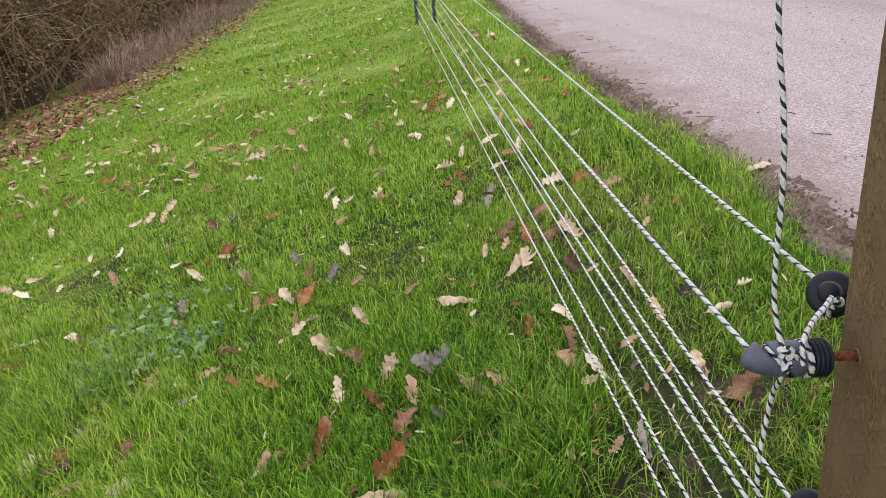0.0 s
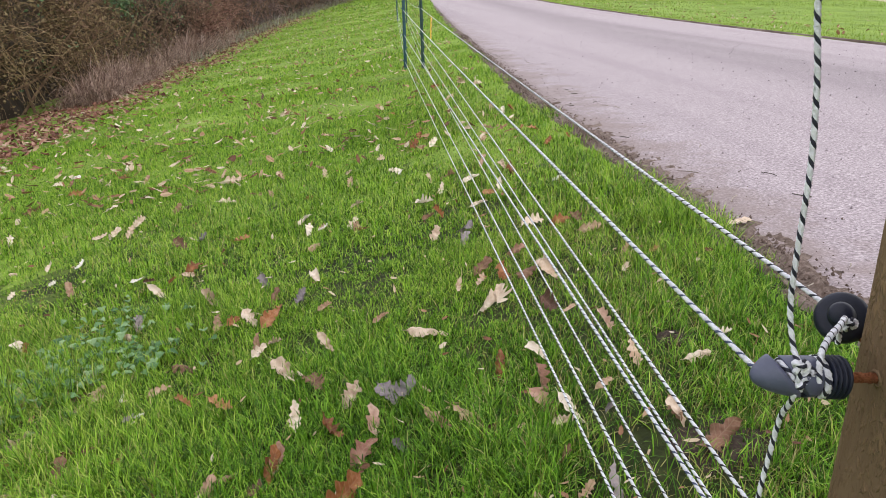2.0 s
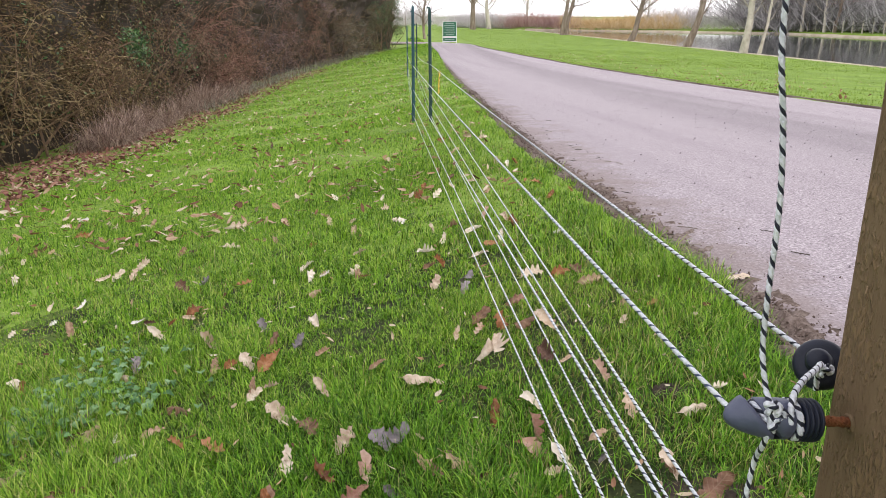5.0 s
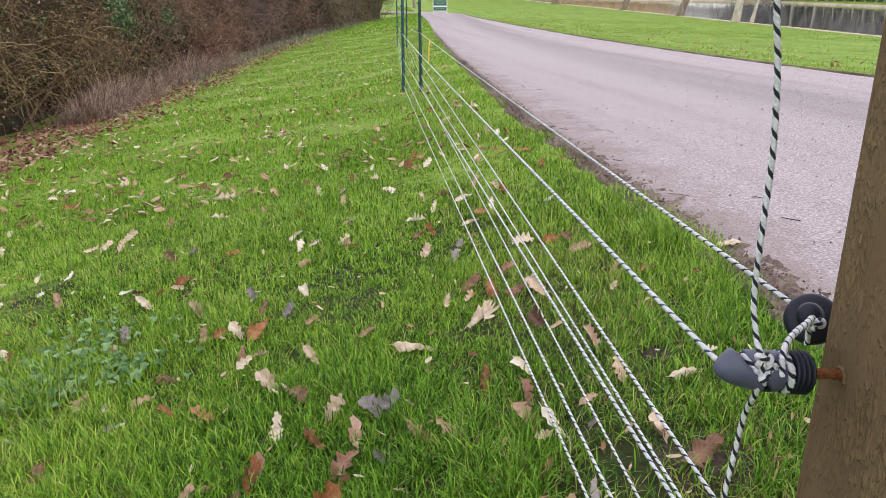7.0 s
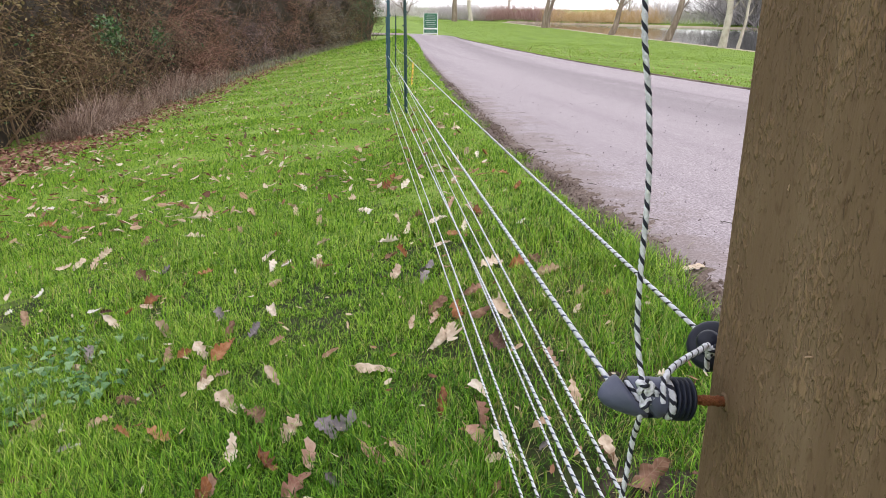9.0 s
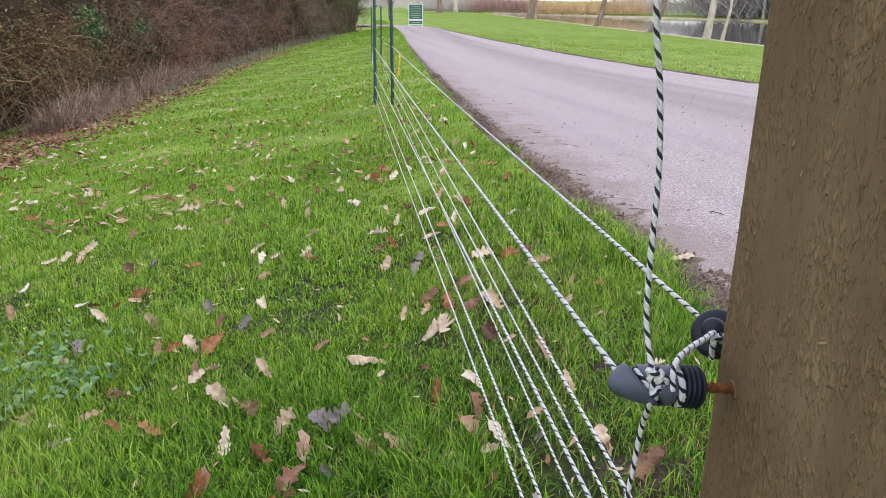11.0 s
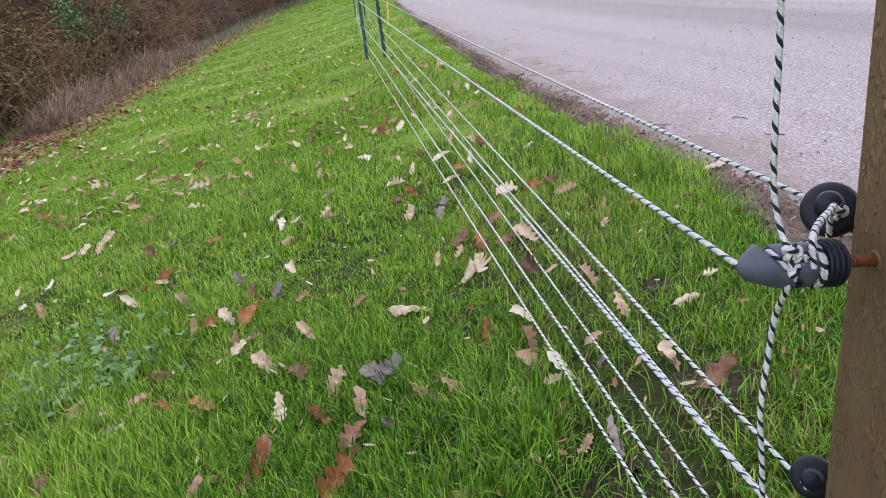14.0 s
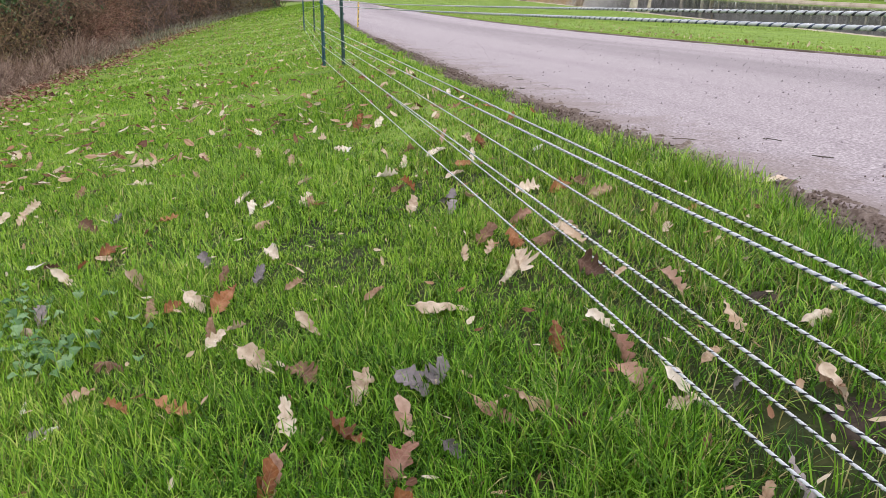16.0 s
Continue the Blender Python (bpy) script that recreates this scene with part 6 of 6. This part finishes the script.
# wire fence on the far bank
for k in range(26):
    fy = 52 + 2.1 * k
    o = new("bank_post", bpy.data.meshes["bank_post"] if k else bm_mesh("bank_post", box(0.12, 0.12, 1.5, (0, 0, 0.7), 0.01, 1), PALE_BARK))
    o.matrix_world = pose(58.8, fy, float(terrain(58.8, fy)), 0, 0, 0)
    tagged(o, "pale wooden post of the wire fence on the far bank", "fence post", "posts of the far fence")
v, t = tubes(np.array([[(58.8, yy, float(terrain(58.8, yy)) + h_) for yy in np.linspace(52, 104.5, 24)] for h_ in (0.45, 0.85, 1.25)]), np.full((3, 24), 0.015), 3)
tagged(new("fence_wire", mesh_tris("fence_wire", v, t, TWIG["grey"])), "thin grey wires of the fence on the far bank", "wire")

# ---- grass ----


def lawn(count, y0, y1, length, width, seed, name, label, segs=2, power=1.0, lean=0.5, straw=0.0, tufts=0, thin=True, fade_in=0.0, fade_out=0.0):
    g = np.random.default_rng(seed)
    y = y0 + (y1 - y0) * g.random(count) ** power
    x0 = np.maximum(-0.52 * np.abs(y) - 0.85, hedge_edge(y) - 0.35)
    edge = road_left(y) - 0.01 + 0.04 * np.sin(y * 3.1) + 0.04 * np.sin(y * 7.1) + 0.03 * np.sin(y * 17.3 + 1)
    x = x0 + (edge - x0) * g.random(count)
    if tufts:
        # part of the blades stand in tufts with thinner turf between
        ty_, tx_ = y[:tufts], x[:tufts]
        pick = g.integers(0, tufts, count)
        inn = g.random(count) < 0.74
        y = np.where(inn, ty_[pick] + g.normal(0, 0.017, count), y)
        x = np.where(inn, tx_[pick] + g.normal(0, 0.017, count), x)
    # thin the blades towards bare patches and the hedge
    bare = np.sin(x * 5.1 + 1.7 * np.sin(y * 2.3)) * np.sin(y * 4.3 + 1.3 * np.sin(x * 3.1))
    keep = ((bare < 0.90 + 0.3 * g.random(count)) | (not thin)) & (x > hedge_edge(y) + 0.36 + 0.18 * g.normal(0, 1, count)) & (g.random(count) < np.clip((edge - x) * 14 + 0.4, 0, 1))
    if fade_in:
        keep &= g.random(count) < np.clip((y - y0) / fade_in, 0, 1)
    if fade_out:
        keep &= g.random(count) < np.clip((y1 - y) / fade_out, 0, 1)
    for bx, by, br in ((0.27, 1.03, 0.15), (0.33, 1.27, 0.09), (0.54, 1.56, 0.08), (0.47, 1.17, 0.15), (0.20, 1.45, 0.07), (0.64, 1.80, 0.08), (-0.95, 1.75, 0.09), (0.42, 2.1, 0.07)):
        keep &= (np.hypot(x - bx, y - by) > br * g.uniform(0.6, 1.5, count)) | (g.random(count) < 0.3)
    x, y = x[keep], y[keep]
    lush = 0.75 + 0.35 * np.sin(x * 2.7 + 0.9 * y) * np.sin(y * 2.1 - x) + 0.2 * np.sin(x * 7.7) * np.sin(y * 6.1)
    # trodden low along the ropes
    lush *= 1 - 0.36 * np.exp(-((x - 0.36) / 0.24) ** 2) * np.clip(3.2 - y, 0, 1)
    n = len(x)
    comb = 2.2 * np.sin(x * 3.3 + 1.9 * np.sin(y * 2.7)) + 2.0 * np.sin(y * 3.9 + 1.4 * np.sin(x * 4.1)) + g.normal(0, 2.6, n)
    ln = g.uniform(*length, n) * lush
    wd = g.uniform(*width, n)
    dry = g.random(n) < straw * (0.3 + 2.4 * np.exp(-((x - 0.45) / 0.3) ** 2) + 1.8 * np.clip(-x - 0.35, 0, 0.6) * (y < 4))
    # the nearest blades take the lush colour with that shade painted in
    rich = ~dry & (g.random(n) < 0.85 * np.clip((2.1 - y) / 0.5, 0, 1) * np.clip((x + 0.62) / 0.3, 0, 1))
    for nm, sel, mat, words in ((name, ~dry & ~rich, GRASS, label), ("lush_grass", rich, LUSHGRASS, "lush deep green grass growing beside the ropes")):
        if sel.any():
            ob = new(nm, blade_mesh(nm, x[sel], y[sel], terrain(x[sel], y[sel]), ln[sel], wd[sel], mat, g, lean, 0.9, segs, comb[sel]))
            tagged(ob, words, "grass", kind="stuff")
    if straw:
        ob = new("dry_grass", blade_mesh("dry_grass", x[dry], y[dry], terrain(x[dry], y[dry]), ln[dry] * 0.9, wd[dry] * 0.8, STRAW, g, 1.0, 0.6, segs))
        tagged(ob, "straw-coloured dry blades among the grass", "grass", kind="stuff")


lawn(195000, 0.75, 2.45, (0.045, 0.105), (0.0012, 0.0027), 1, "grass", "short bright green winter grass of the lawn", 3, 1.0, 0.54, 0.12, 2700)
lawn(250000, 2.35, 6.4, (0.038, 0.092), (0.0023, 0.0044), 2, "grass", "short bright green winter grass of the lawn", 2, 1.0, 0.88, 0.07, 5600, True, 0.0, 2.0)
lawn(210000, 3.8, 10.9, (0.030, 0.060), (0.004, 0.008), 3, "grass", "short green winter grass of the lawn, further off", 1, 1.15, 1.05, 0.05, 0, False, 1.8)
lawn(150000, 10.2, 34, (0.03, 0.06), (0.008, 0.018), 4, "grass", "short green winter grass of the far lawn", 1, 1.1, 1.1, 0.0, 0, False)
lawn(45000, -1.8, 0.8, (0.045, 0.10), (0.003, 0.006), 5, "grass", "short green winter grass round the foot of the post", 1, 1.0, 0.7)
g = np.random.default_rng(31)
n = 90000
y = -4 + 11 * g.random(n)
x = -4.6 + 5.3 * g.random(n)
out = ((x < -0.52 * np.abs(y) - 0.8) & (x > hedge_edge(y) + 0.4)) | (y < -1.7)
x, y = x[out], y[out]
ob = new("grass", blade_mesh("grass", x, y, terrain(x, y), g.uniform(0.04, 0.08, len(x)), g.uniform(0.006, 0.012, len(x)), GRASS, g, 0.9, 0.5, 1))
tagged(ob, "short green winter grass of the lawn away from the fence", "grass", kind="stuff")
g = np.random.default_rng(9)
n = 100000
y = 3 + 47 * g.random(n) ** 1.2
x = road_right(y) + 0.05 + 20 * g.random(n) ** 1.5
ob = new("verge_grass", blade_mesh("verge_grass", x, y, terrain(x, y), g.uniform(0.03, 0.06, n), g.uniform(0.008, 0.017, n), BANKGRASS, g, 1.15, 0.5, 1))
tagged(ob, "green grass of the bank beyond the road", "grass", kind="stuff")
n = 60000
y = 30 + 100 * g.random(n) ** 1.2
x = road_right(y) + 0.3 + (24.3 - road_right(y)) * g.random(n)
ob = new("verge_grass", blade_mesh("verge_grass", x, y, terrain(x, y), g.uniform(0.04, 0.08, n), g.uniform(0.02, 0.04, n), BANKGRASS, g, 1.15, 0.5, 1))
tagged(ob, "green grass of the bank beyond the road, further off", "grass", kind="stuff")
n = 30000
y = 34 + 40 * g.random(n)
x = hedge_edge(np.minimum(y, 56)) + (road_left(y) - hedge_edge(np.minimum(y, 56))) * g.random(n)
ob = new("grass", blade_mesh("grass", x, y, terrain(x, y), g.uniform(0.04, 0.08, n), g.uniform(0.03, 0.06, n), GRASS, g, 1.15, 0.5, 1))
tagged(ob, "green grass at the far end of the lawn", "grass", kind="stuff")
